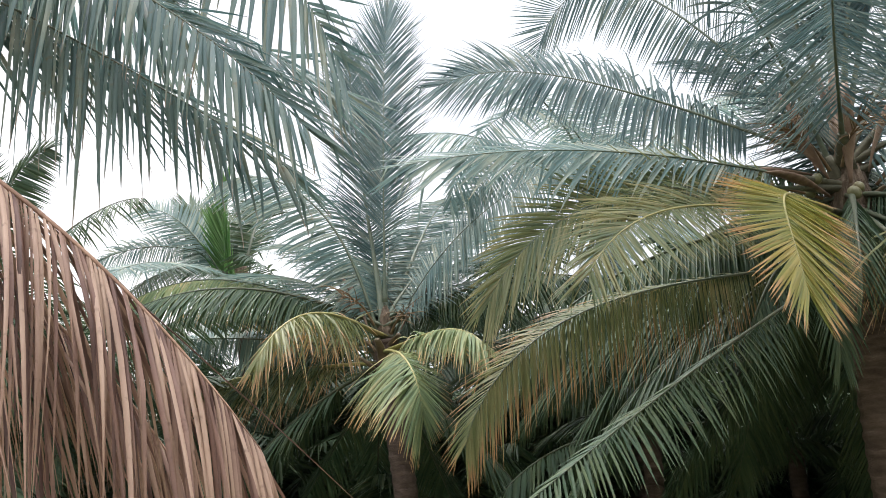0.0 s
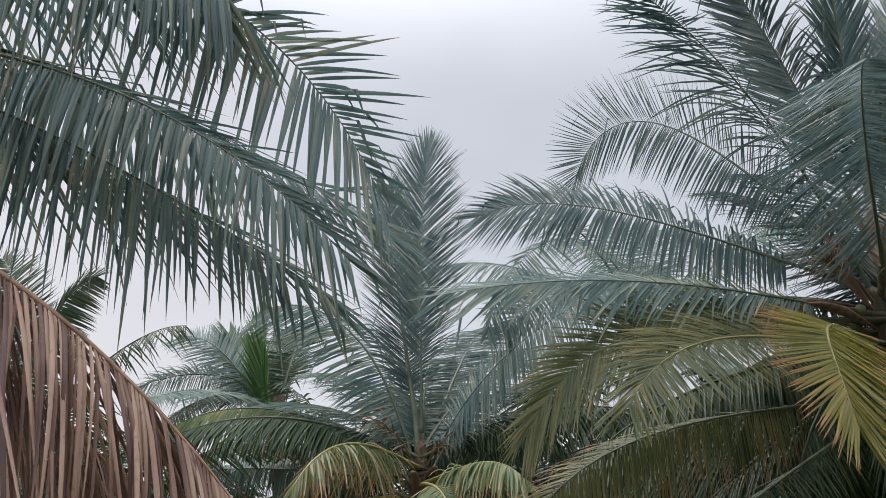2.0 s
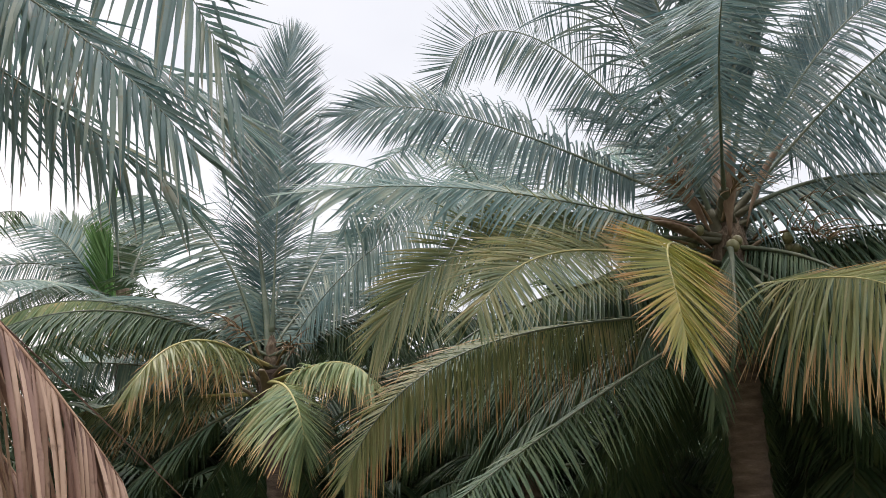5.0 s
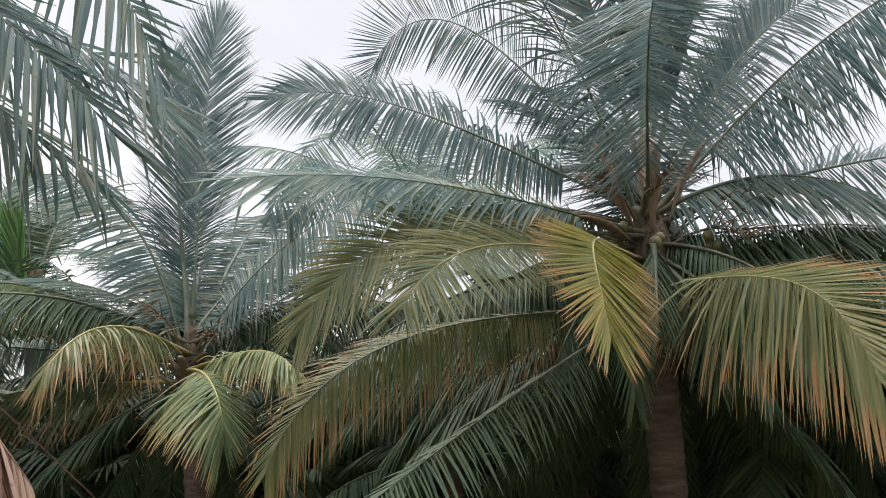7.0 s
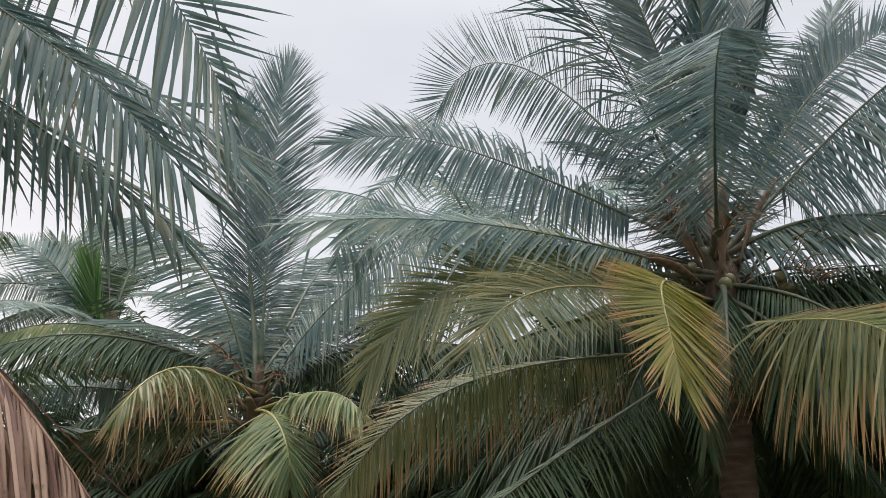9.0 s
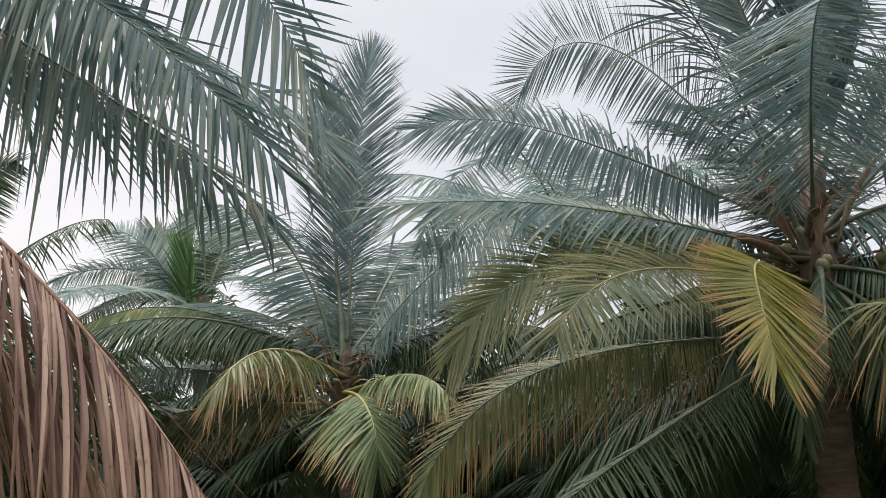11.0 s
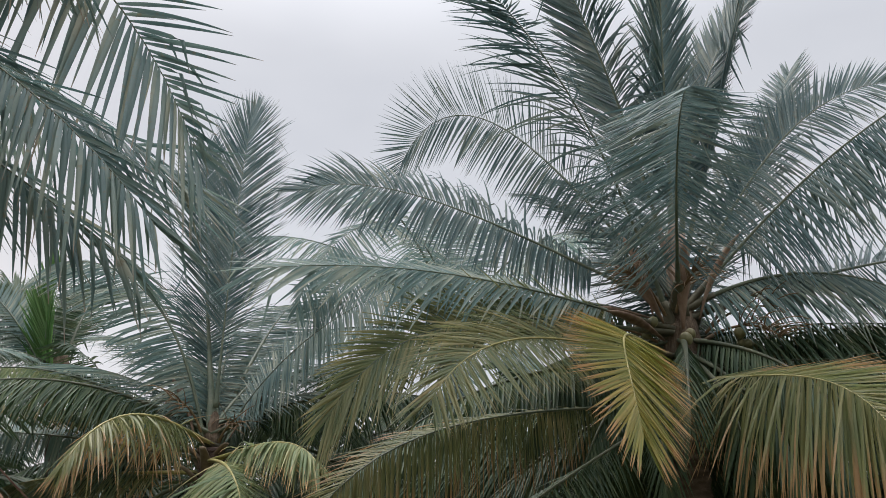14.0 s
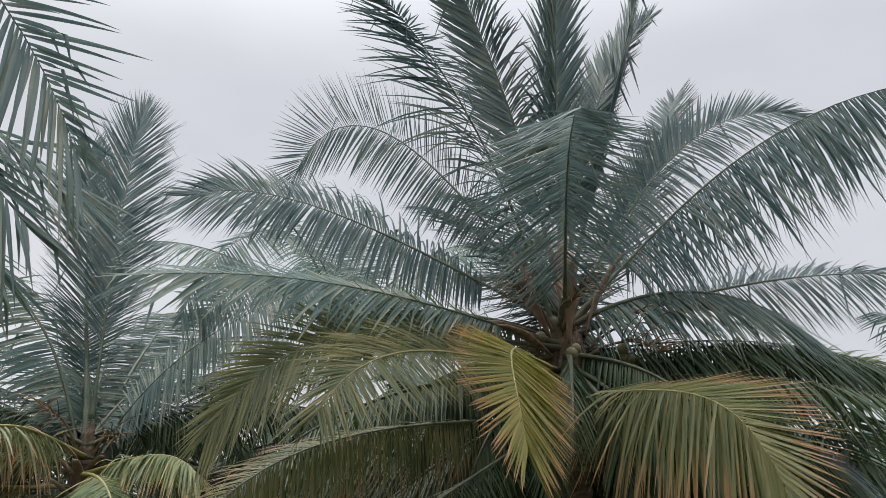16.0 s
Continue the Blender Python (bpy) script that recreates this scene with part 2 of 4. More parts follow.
M_PETIOLE_OLD = rough_stuff("old_petiole", [(0.0, (0.077, 0.054, 0.036)), (0.5, (0.153, 0.113, 0.072)), (1.0, (0.245, 0.198, 0.135))], 7, 50, 0.8, 0.01)
M_TRUNK = rough_stuff("trunk_bark", [(0.0, (0.038, 0.025, 0.019)), (0.4, (0.075, 0.051, 0.040)), (0.75, (0.124, 0.088, 0.071)), (1.0, (0.203, 0.161, 0.133))],
                      5, 45, 0.9, 0.02, (1, 1, 3.5))
M_FIBRE = rough_stuff("leaf_base_fibre", [(0.0, (0.051, 0.036, 0.025)), (0.5, (0.119, 0.085, 0.057)), (1.0, (0.230, 0.180, 0.127))], 9, 60, 0.95, 0.03, (3, 3, 0.6))
M_SPATHE = rough_stuff("woody_bract", [(0.0, (0.097, 0.063, 0.044)), (0.5, (0.184, 0.120, 0.083)), (1.0, (0.290, 0.214, 0.152))], 4, 60, 0.6, 0.006, (4, 4, 0.7))
M_TWIG = rough_stuff("dry_twigs", [(0.0, (0.090, 0.054, 0.031)), (0.5, (0.158, 0.102, 0.054)), (1.0, (0.236, 0.184, 0.108))], 8, 50, 0.8, 0.004)
M_NUT = rough_stuff("coconut_husk", [(0.0, (0.075, 0.080, 0.032)), (0.5, (0.128, 0.120, 0.048)), (1.0, (0.210, 0.168, 0.080))], 6, 40, 0.45, 0.004, spec=0.5)
# Unseen ground: soil tones raised to bounce light up into the crowns.
M_GROUND = rough_stuff("leaf_litter_soil", [(0.0, (0.077, 0.065, 0.044)), (0.4, (0.154, 0.132, 0.078)), (0.7, (0.154, 0.191, 0.084)), (1.0, (0.339, 0.265, 0.154))],
                       0.7, 9, 0.95, 0.05)


# ---- helpers for meshes ----
def mesh_of(name, verts, faces, material, uvs=None, smooth=True):
    me = bpy.data.meshes.new(name)
    me.from_pydata(verts, [], faces)
    if uvs is not None:
        layer = me.uv_layers.new(name="UVMap")
        index = np.empty(len(me.loops), np.int32)
        me.loops.foreach_get("vertex_index", index)
        layer.data.foreach_set("uv", np.asarray(uvs, np.float32)[index].ravel())
    if smooth:
        me.polygons.foreach_set("use_smooth", np.ones(len(me.polygons), bool))
    me.materials.append(material)
    me.update()
    return me


def piece(name, verts, faces, material, parent, label="", uvs=None, smooth=True):
    ob = new(name, mesh_of(name, verts, faces, material, uvs, smooth))
    ob.parent = parent
    return tagged(ob, label)


def tube(path, widths, heights, side, sides=8):
    """Rings of an oval section along a path; side is the way of the section's width at each station."""
    path, side = np.asarray(path, float), np.asarray(side, float)
    tang = np.gradient(path, axis=0)
    tang /= np.linalg.norm(tang, axis=1)[:, None] + 1e-9
    side = side - (side * tang).sum(1)[:, None] * tang
    side /= np.linalg.norm(side, axis=1)[:, None] + 1e-9
    up = np.cross(side, tang)
    ang = np.linspace(0, 2 * np.pi, sides, endpoint=False)
    ring = (np.cos(ang)[None, :, None] * (np.asarray(widths) / 2)[:, None, None] * side[:, None]
            + np.sin(ang)[None, :, None] * (np.asarray(heights) / 2)[:, None, None] * up[:, None])
    verts = (path[:, None] + ring).reshape(-1, 3)
    faces = [(a * sides + b, a * sides + (b + 1) % sides, (a + 1) * sides + (b + 1) % sides, (a + 1) * sides + b)
             for a in range(len(path) - 1) for b in range(sides)]
    faces += [tuple(range(sides))[::-1], tuple(range((len(path) - 1) * sides, len(path) * sides))]
    return verts, faces


# ---- fronds ----
def midrib(base, az, el, length, sag, bend, power, count=41):
    """The arc of a frond from its base: az from north over east, el its first slope, sag the degrees by which it bows down to
    its tip, bend those by which it turns aside. Also the level way across the frond at each station."""
    s = np.linspace(0, 1, count)
    mid = (s[1:] + s[:-1]) / 2
    e, a = np.radians(el - sag * mid ** power), np.radians(az + bend * mid)
    step = np.stack([np.sin(a) * np.cos(e), np.cos(a) * np.cos(e), np.sin(e)], -1) * length / (count - 1)
    path = np.vstack([base, np.asarray(base) + np.cumsum(step, 0)])
    turn = np.radians(az + bend * s)
    across = np.stack([np.cos(turn), -np.sin(turn), 0 * turn], -1)
    return s, path, across


def leaflet_arrays(rng, s, path, across, pairs, longest, droop, bare=0.2, lift=12.0, twist=0.0, wide=0.025, joints=5,
                   spread=1.0, ragged=0.06, left=1.0, right=1.0, gaps=0.03, sway=0.05, tangle=1.0, tip=1.0, stiff=0.7, grade=0.25, clump=0, close=24):
    """All leaflets of a frond as arrays of points: (leaflets, stations, 3 across, 3), and their uv."""
    tang = np.gradient(path, axis=0)
    tang /= np.linalg.norm(tang, axis=1)[:, None]
    out, uvs = [], []
    droop = droop if isinstance(droop, tuple) else (droop, droop)
    spread = spread if isinstance(spread, tuple) else (spread, spread)
    broad = wide if isinstance(wide, tuple) else (wide, wide)
    lengths_at, lengths = [0, 0.08, 0.25, 0.55, 0.8, 0.93, 1], [0.5, 0.75, 0.98, 1.0, 0.85 * tip, 0.7 * tip, 0.52 * tip]
    v = np.linspace(0, 1, joints + 1)
    shape = np.interp(v, [0, 0.06, 0.3, 0.6, 0.85, 1], [0.45, 0.85, 1, 0.74, 0.36, 0.04])
    for k in range(pairs):
        for hand, amount in ((-1, left), (1, right)):
            if rng.random() < gaps:
                continue
            u = min(1.0, max(0.0, (k + 0.5 * (hand > 0) + rng.uniform(-0.25, 0.25)) / pairs))
            at = bare + (1 - bare) * u
            p = np.array([np.interp(at, s, path[:, i]) for i in range(3)])
            t = np.array([np.interp(at, s, tang[:, i]) for i in range(3)])
            t /= np.linalg.norm(t)
            a = np.array([np.interp(at, s, across[:, i]) for i in range(3)])
            up = np.cross(a, t)
            tw = radians(twist)
            a, up = a * math.cos(tw) + up * math.sin(tw), up * math.cos(tw) - a * math.sin(tw)
            open_by = radians(np.interp(u, [0, 0.35, 0.75, 1], [76, 66, 54, close]) * spread[hand > 0] + rng.gauss(0, 1.8 * tangle))
            rise = radians(lift + rng.gauss(0, 3.0 * tangle))
            d = t * math.cos(open_by) + (hand * a * math.cos(rise) + up * math.sin(rise)) * math.sin(open_by)
            size = longest * amount * np.interp(u, lengths_at, lengths) * (1 + rng.gauss(0, ragged))
            heavy = max(0.0, droop[hand > 0] * (1 + grade - 2 * grade * u) * (1 + rng.gauss(0, 0.14 * tangle)))
            broken = rng.random() < ragged * 0.7
            fold_at, fold = rng.uniform(0.25, 0.7), rng.uniform(1.0, 3.0)
            pts, dirs = [p], []
            drift = np.array([rng.gauss(0, sway), rng.gauss(0, sway), 0])
            if clump:
                tress = random.Random(17 * int(k / clump + 0.35 * math.sin(k)) + (hand > 0))
                if tress.random() < 0.1:
                    continue
                drift = np.clip(drift * 0.6 + np.array([tress.gauss(0, 0.2), tress.gauss(0, 0.2), 0]), -0.28, 0.28)
                size, heavy = size * tress.uniform(0.72, 1.15), heavy * tress.uniform(0.7, 1.5)
            for j in range(joints):
                w = (j + 0.5) / joints
                pull = heavy * (stiff + (1 - stiff) * 2 * w) * 0.8 + (fold if broken and w > fold_at else 0)
                way = d + np.array([0, 0, -1.0]) * pull + drift * w
                way /= np.linalg.norm(way)
                dirs.append(way)
                pts.append(pts[-1] + way * size / joints)
            dirs.append(dirs[-1])
            pts, dirs = np.array(pts), np.array(dirs)
            cross = t[None] - (dirs @ t)[:, None] * dirs
            cross /= np.linalg.norm(cross, axis=1)[:, None] + 1e-6
            face = np.cross(dirs, cross)
            roll = tangle * (rng.gauss(0, 0.22) + v * rng.gauss(0, 0.35))
            cross, face = (cross * np.cos(roll)[:, None] + face * np.sin(roll)[:, None],
                           face * np.cos(roll)[:, None] - cross * np.sin(roll)[:, None])
            half = (broad[hand > 0] / 2 * shape * (0.7 + 0.3 * size / longest))[:, None]
            keel = face * half * 0.55
            rows = np.stack([pts - cross * half, pts + keel, pts + cross * half], 1)
            out.append(rows)
            uvs.append(np.stack([np.repeat(v, 3), np.full(3 * (joints + 1), u)], -1))
    return out, uvs


def blade_faces(joints, first=0):
    faces = []
    for j in range(joints):
        a = first + 3 * j
        faces += [(a, a + 1, a + 4, a + 3), (a + 1, a + 2, a + 5, a + 4)]
    return faces


def frond(palm, base, seed, az, el, length, sag, bend=0.0, power=1.6, rise=0.0, leaf=None, rib=None, label="",
          stout=1.0, single=False, joints=5, pairs=132, ribs=26, petiole=0.0, stem=None, **leaflets):
    """One frond as a part of its palm: petiole and midrib, and under it the leaflets."""
    rng = random.Random(seed)
    foot = np.asarray(base) + (0, 0, rise)
    s, path, across = midrib(foot, az, el, length, sag, bend, power)
    at = np.linspace(0, 1, ribs) ** 1.25
    spine = np.stack([np.interp(at, s, path[:, i]) for i in range(3)], -1)
    side = np.stack([np.interp(at, s, across[:, i]) for i in range(3)], -1)
    widths = np.interp(at, [0, 0.03, 0.1, 0.22, 0.6, 1], [0.20, 0.15, 0.095, 0.06, 0.026, 0.006]) * stout
    heights = np.interp(at, [0, 0.03, 0.1, 0.22, 0.6, 1], [0.075, 0.06, 0.052, 0.042, 0.022, 0.005]) * stout
    verts, faces = tube(spine, widths, heights, side)
    ob = piece("frond", verts, faces, rib, palm, label)
    if petiole:
        near = np.linspace(0, petiole, 9)
        stalk = np.stack([np.interp(near, s, path[:, i]) for i in range(3)], -1)
        flat = np.stack([np.interp(near, s, across[:, i]) for i in range(3)], -1)
        taper = np.linspace(0, 1, 9)
        verts, faces = tube(stalk, np.interp(taper, [0, 0.2, 0.5, 1], [0.26, 0.2, 0.145, 0.085]), np.interp(taper, [0, 0.3, 1], [0.09, 0.08, 0.055]), flat, 9)
        piece("petiole", verts, faces, stem or M_PETIOLE, ob, "tan leaf stalk" if stem else "brown-green leaf stalk")
    rows, uvs = leaflet_arrays(rng, s, path, across, pairs, joints=joints, **leaflets)
    if single:
        for r, uv in zip(rows, uvs):
            piece("leaflet", r.reshape(-1, 3), blade_faces(joints), leaf, ob, uvs=uv)
    else:
        size = 3 * (joints + 1)
        faces = [f for k in range(len(rows)) for f in blade_faces(joints, k * size)]
        piece("foliage", np.concatenate([r.reshape(-1, 3) for r in rows]), faces, leaf, ob, uvs=np.concatenate(uvs))["kind"] = "stuff"
    return ob


# ---- trunk and crown ----
def trunk(palm, foot, top, thick, seed, material, waist=0.5):
    """A stem with ring scars, thicker at the foot, with a slight bow."""
    rng = random.Random(seed)
    foot, top = np.asarray(foot, float), np.asarray(top, float)
    height = top[2] - foot[2]
    count = max(24, int(height / 0.045))
    v = np.linspace(0, 1, count)
    path = foot + (top - foot) * v[:, None]
    path[:, 0] += np.sin(v * np.pi) * waist * 0.12 * rng.choice((-1, 1))
    path[:, 1] += np.sin(v * np.pi) * waist * 0.08
    scars = np.array([1 + (0.055 if k % 3 == 0 else -0.02) + rng.uniform(-0.018, 0.018) for k in range(count)])
    size = thick * np.interp(v, [0, 0.08, 0.2, 0.9, 1], [1.55, 1.2, 1.0, 0.95, 1.05]) * scars
    side = np.tile([1.0, 0, 0], (count, 1))
    verts, faces = tube(path, size, size * 0.96, side, 14)
    return piece("trunk", verts, faces, material, palm)


def lathe(profile, sides=10, squash=1.0):
    verts = [(r * math.cos(2 * math.pi * k / sides), squash * r * math.sin(2 * math.pi * k / sides), z)
             for r, z in profile for k in range(sides)]
    faces = [(a * sides + b, a * sides + (b + 1) % sides, (a + 1) * sides + (b + 1) % sides, (a + 1) * sides + b)
             for a in range(len(profile) - 1) for b in range(sides)]
    faces += [tuple(range(sides))[::-1], tuple(range((len(profile) - 1) * sides, len(profile) * sides))]
    return np.array(verts), faces


def fibre_sheath(palm, heart, seed, size=1.0):
    """The brown matted fibre round the leaf bases, ragged at its upper edge."""
    rng = random.Random(seed)
    verts, faces = lathe([(0.15, -0.75), (0.17, -0.5), (0.19, -0.28), (0.17, -0.08), (0.13, 0.08), (0.09, 0.2), (0.05, 0.3)], 18)
    verts = verts * size
    verts = np.array([(x * (1 + rng.uniform(-0.16, 0.16)), y * (1 + rng.uniform(-0.16, 0.16)), z + rng.uniform(-0.05, 0.05) * size)
                      for x, y, z in verts]) + heart
    piece("fibre_sheath", verts, faces, M_FIBRE, palm, "matted brown fibre round the leaf bases", smooth=False)


def boots(palm, heart, seed, count=9, size=1.0):
    """Stubs of cut or fallen fronds under the crown."""
    rng = random.Random(seed)
    for k in range(count):
        a = 2.4 * k + rng.uniform(-0.3, 0.3)
        low = -0.35 - 0.055 * k
        out = np.array([math.sin(a), math.cos(a), 0])
        start = np.asarray(heart) + out * 0.09 * size + (0, 0, low * size)
        long = rng.uniform(0.16, 0.4) * size
        path = np.array([start + out * long * v + (0, 0, long * (1.1 * v - 0.35 * v * v)) for v in np.linspace(0, 1, 6)])
        side = np.tile([math.cos(a), -math.sin(a), 0], (6, 1))
        verts, faces = tube(path, np.linspace(0.17, 0.08, 6) * size, np.linspace(0.06, 0.035, 6) * size, side, 7)
        piece("leaf_stub", verts, faces, M_PETIOLE_OLD, palm)


def spathe(palm, heart, az, el, length, seed, curve=30):
    """A boat-shaped woody bract, split open along its length."""
    s, path, across = midrib(np.asarray(heart), az, el, length, curve, 0, 1.4, 14)
    wide = np.interp(s, [0, 0.2, 0.55, 0.85, 1], [0.03, 0.06, 0.15, 0.09, 0.01])
    verts, faces = tube(path, wide, wide * 0.42, across, 9)
    piece("spathe", verts, faces, M_SPATHE, palm, "woody reddish-brown flower bract")


def flower_stalk(palm, heart, az, el, length, seed, twigs=16):
    """A branched flower stalk with thin drooping twigs, joined into one mesh."""
    rng = random.Random(seed)
    s, path, across = midrib(np.asarray(heart), az, el, length, 70, 0, 1.5, 14)
    verts, faces = tube(path, np.linspace(0.035, 0.012, 14), np.linspace(0.03, 0.012, 14), across, 6)
    verts, faces = list(map(tuple, verts)), list(faces)
    for k in range(twigs):
        at = rng.uniform(0.35, 1.0)
        p = [np.interp(at, s, path[:, i]) for i in range(3)]
        _, tw, ac = midrib(p, az + rng.uniform(-75, 75), rng.uniform(-10, 55), rng.uniform(0.22, 0.42), rng.uniform(20, 80), 0, 1.4, 7)
        tv, tf = tube(tw, np.linspace(0.013, 0.006, 7), np.linspace(0.013, 0.006, 7), ac, 4)
        n = len(verts)
        verts += list(map(tuple, tv))
        faces += [tuple(i + n for i in f) for f in tf]
    piece("flower_stalk", verts, faces, M_TWIG, palm, "dry orange-brown branched flower stalk")


def coconuts(palm, heart, az, drop, out_by, count, seed, size=0.1, apart=0.55):
    """A bunch of nuts, each a part of its own, close under the crown."""
    rng = random.Random(seed)
    a = radians(az)
    for k in range(count):
        spin = apart * (2 * (k + 0.5) / count - 1) + rng.uniform(-0.08, 0.08)
        r = out_by + rng.uniform(-0.06, 0.06)
        p = (heart[0] + math.sin(a + spin) * r, heart[1] + math.cos(a + spin) * r, heart[2] - drop + rng.uniform(-0.2, 0.2) * apart)
        grow = size * rng.uniform(0.75, 1.1)
        verts, faces = lathe([(0.12, -1.15), (0.55, -0.95), (0.92, -0.4), (1.0, 0.1), (0.86, 0.62), (0.5, 0.98), (0.1, 1.1)], 12)
        m = pose(*p, rng.uniform(-35, 35), rng.uniform(-35, 35), rng.uniform(0, 360))
        verts = [tuple(m @ Vector(x * grow)) for x in verts]
        piece("coconut", verts, faces, M_NUT, palm, "green-yellow coconut" if k == 0 else "")


def palm_thing(foot, label, category="palm tree", group=""):
    ob = new("coconut_palm")
    ob.empty_display_size = 0.3
    ob.location = foot
    return tagged(ob, label, category, group)


# All palms are built at their place in the world: their parts are children of an empty at the foot.
def local(point, foot):
    return tuple(p - f for p, f in zip(point, foot))


# ---- ground ----
def ground_mesh():
    rng = random.Random(5)
    rings = [0.0, 3, 6, 9, 12, 16, 20, 26, 34, 45, 60, 90, 150, 300, 700, 2500]
    sides = 48
    verts, faces = [(0, 0, 0)], []
    for r in rings[1:]:
        for k in range(sides):
            a = 2 * math.pi * k / sides
            verts.append((r * math.cos(a), r * math.sin(a), rng.uniform(-0.12, 0.05) if r < 100 else 0))
    for k in range(sides):
        faces.append((0, 1 + k, 1 + (k + 1) % sides))
    for q in range(len(rings) - 2):
        for k in range(sides):
            a, b = 1 + q * sides, 1 + (q + 1) * sides
            faces.append((a + k, b + k, b + (k + 1) % sides, a + (k + 1) % sides))
    return verts, faces


g_verts, g_faces = ground_mesh()
ground = new("ground", mesh_of("ground", g_verts, g_faces, M_GROUND))
tagged(ground, "soil with leaf litter and weeds under palms", "ground", kind="structure")

# ---- unseen wall behind the viewer, added to close the place and block back light ----
M_WALL = rough_stuff("weathered_plaster", [(0.0, (0.26, 0.25, 0.22)), (0.5, (0.34, 0.33, 0.29)), (1.0, (0.42, 0.41, 0.37))], 0.8, 14, 0.9, 0.004)
wall_bm = bmesh.new()
bmesh.ops.create_cube(wall_bm, size=1.0, matrix=Matrix.Diagonal((16.0, 0.25, 8.6, 1.0)))
bmesh.ops.bevel(wall_bm, geom=wall_bm.edges[:], offset=0.02, segments=2, affect="EDGES")
wall_mesh = bpy.data.meshes.new("blocker_wall")
wall_bm.to_mesh(wall_mesh)
wall_bm.free()
wall_mesh.materials.append(M_WALL)
blocker_wall = tagged(new("blocker_wall", wall_mesh), "plain weathered plaster wall out of view, added to block light", "wall", kind="structure")
blocker_wall.location = (0.5, -2.4, 4.25)

# ---- the big palm ----
foot_m, heart_m = (3.16, 7.71, 0.00), (-0.33, -0.10, 6.15)
palm_m = palm_thing(foot_m, "tall coconut palm with arching green fronds and yellowing lower ones", group="coconut palms")
trunk(palm_m, (0, 0, 0), (heart_m[0], heart_m[1], heart_m[2] - 0.25), 0.33, 1, M_TRUNK)
fibre_sheath(palm_m, heart_m, 2)
boots(palm_m, heart_m, 3, 10, 0.8)
frond(palm_m, heart_m, 11, az=-161.069, el=36.345, length=3.788, sag=65.288, bend=-1.436, power=1.317, rise=0.01,
      leaf=M_LEAF, rib=M_RIB, longest=1.0, droop=(1.2, 0.72), ragged=0.07, grade=0.643, spread=(0.87, 1.11), pairs=140, wide=0.024, lift=4.975, stout=0.55, stiff=0.95, petiole=0.13, twist=-9.256, left=0.769, right=0.952)
frond(palm_m, heart_m, 12, az=-119.32, el=66.725, length=3.943, sag=51.991, bend=-8.642, power=1.827, rise=-0.29,
      leaf=M_LEAF, rib=M_RIB, longest=0.9, droop=(0.58, 1.1), ragged=0.07, spread=(1.5, 0.59), twist=45.708, pairs=149, wide=0.02, stout=0.7, petiole=0.13, lift=22.095, left=0.943, right=0.984, stiff=0.902, grade=0.16)
frond(palm_m, heart_m, 13, az=-76.911, el=79.428, length=4.464, sag=17.562, bend=-11.802, power=1.597, rise=0.26,
      leaf=M_LEAF, rib=M_RIB, longest=0.95, droop=(0.9, 0.16), ragged=0.07, spread=(0.85, 0.54), pairs=160, petiole=0.16, twist=-18.432, lift=4.585, left=0.944, right=1.189, stiff=0.695, grade=0.214, wide=(0.032, 0.042), stem=M_PETIOLE_TAN)
frond(palm_m, heart_m, 14, az=-6.012, el=88.968, length=4.478, sag=-8.891, bend=-4.513, power=1.272, rise=0.26,
      leaf=M_LEAF, rib=M_RIB, longest=0.95, droop=(0.61, 0.17), ragged=0.07, spread=(0.63, 0.46), wide=(0.052, 0.034), pairs=160, petiole=0.16, twist=-32.172, lift=12.253, left=0.999, right=0.952, stiff=0.698, grade=0.299, stem=M_PETIOLE_TAN)
frond(palm_m, heart_m, 15, az=63.653, el=80.076, length=3.995, sag=31.889, bend=18.376, power=2.047, rise=0.26,
      leaf=M_LEAF, rib=M_RIB, longest=0.8, droop=(0.0, 0.36), ragged=0.07, spread=(0.53, 0.7), pairs=150, petiole=0.16, twist=-13.859, lift=12.199, left=1.009, right=0.537, stiff=0.699, grade=0.26, stem=M_PETIOLE_TAN, wide=0.032)
frond(palm_m, heart_m, 16, az=85.8, el=74.4, length=4.27, sag=-1.1, bend=10.9, power=1.58, rise=0.26,
      leaf=M_LEAF, rib=M_RIB, longest=0.8, droop=0.1, spread=0.4, pairs=140, petiole=0.13, wide=0.034)
frond(palm_m, heart_m, 17, az=62.5, el=58.0, length=4.20, sag=-3.3, bend=-0.2, power=1.66, rise=-0.30,
      leaf=M_LEAF, rib=M_RIB, longest=0.7, droop=0.2, ragged=0.07, spread=0.9, petiole=0.13, wide=0.034)
frond(palm_m, heart_m, 18, az=81.273, el=57.586, length=4.233, sag=72.581, bend=10.436, power=2.999, rise=0.19,
      leaf=M_LEAF, rib=M_RIB, longest=0.74, droop=(0.0, 1.07), ragged=0.07, twist=-40.187, pairs=149, wide=0.026, stout=0.7, petiole=0.13, spread=(0.62, 1.22), lift=18.169, left=0.953, right=0.91, stiff=0.704, grade=0.349)
frond(palm_m, heart_m, 19, az=109.682, el=47.253, length=4.352, sag=45.316, bend=4.404, power=2.232, rise=0.08,
      leaf=M_LEAF, rib=M_RIB, longest=1.15, droop=(1.57, 2.54), ragged=0.12, twist=-28.829, pairs=161, wide=0.026, stout=0.7, petiole=0.13, spread=(0.8, 0.72), lift=-2.452, left=0.934, right=0.988, stiff=0.732, grade=-0.277)
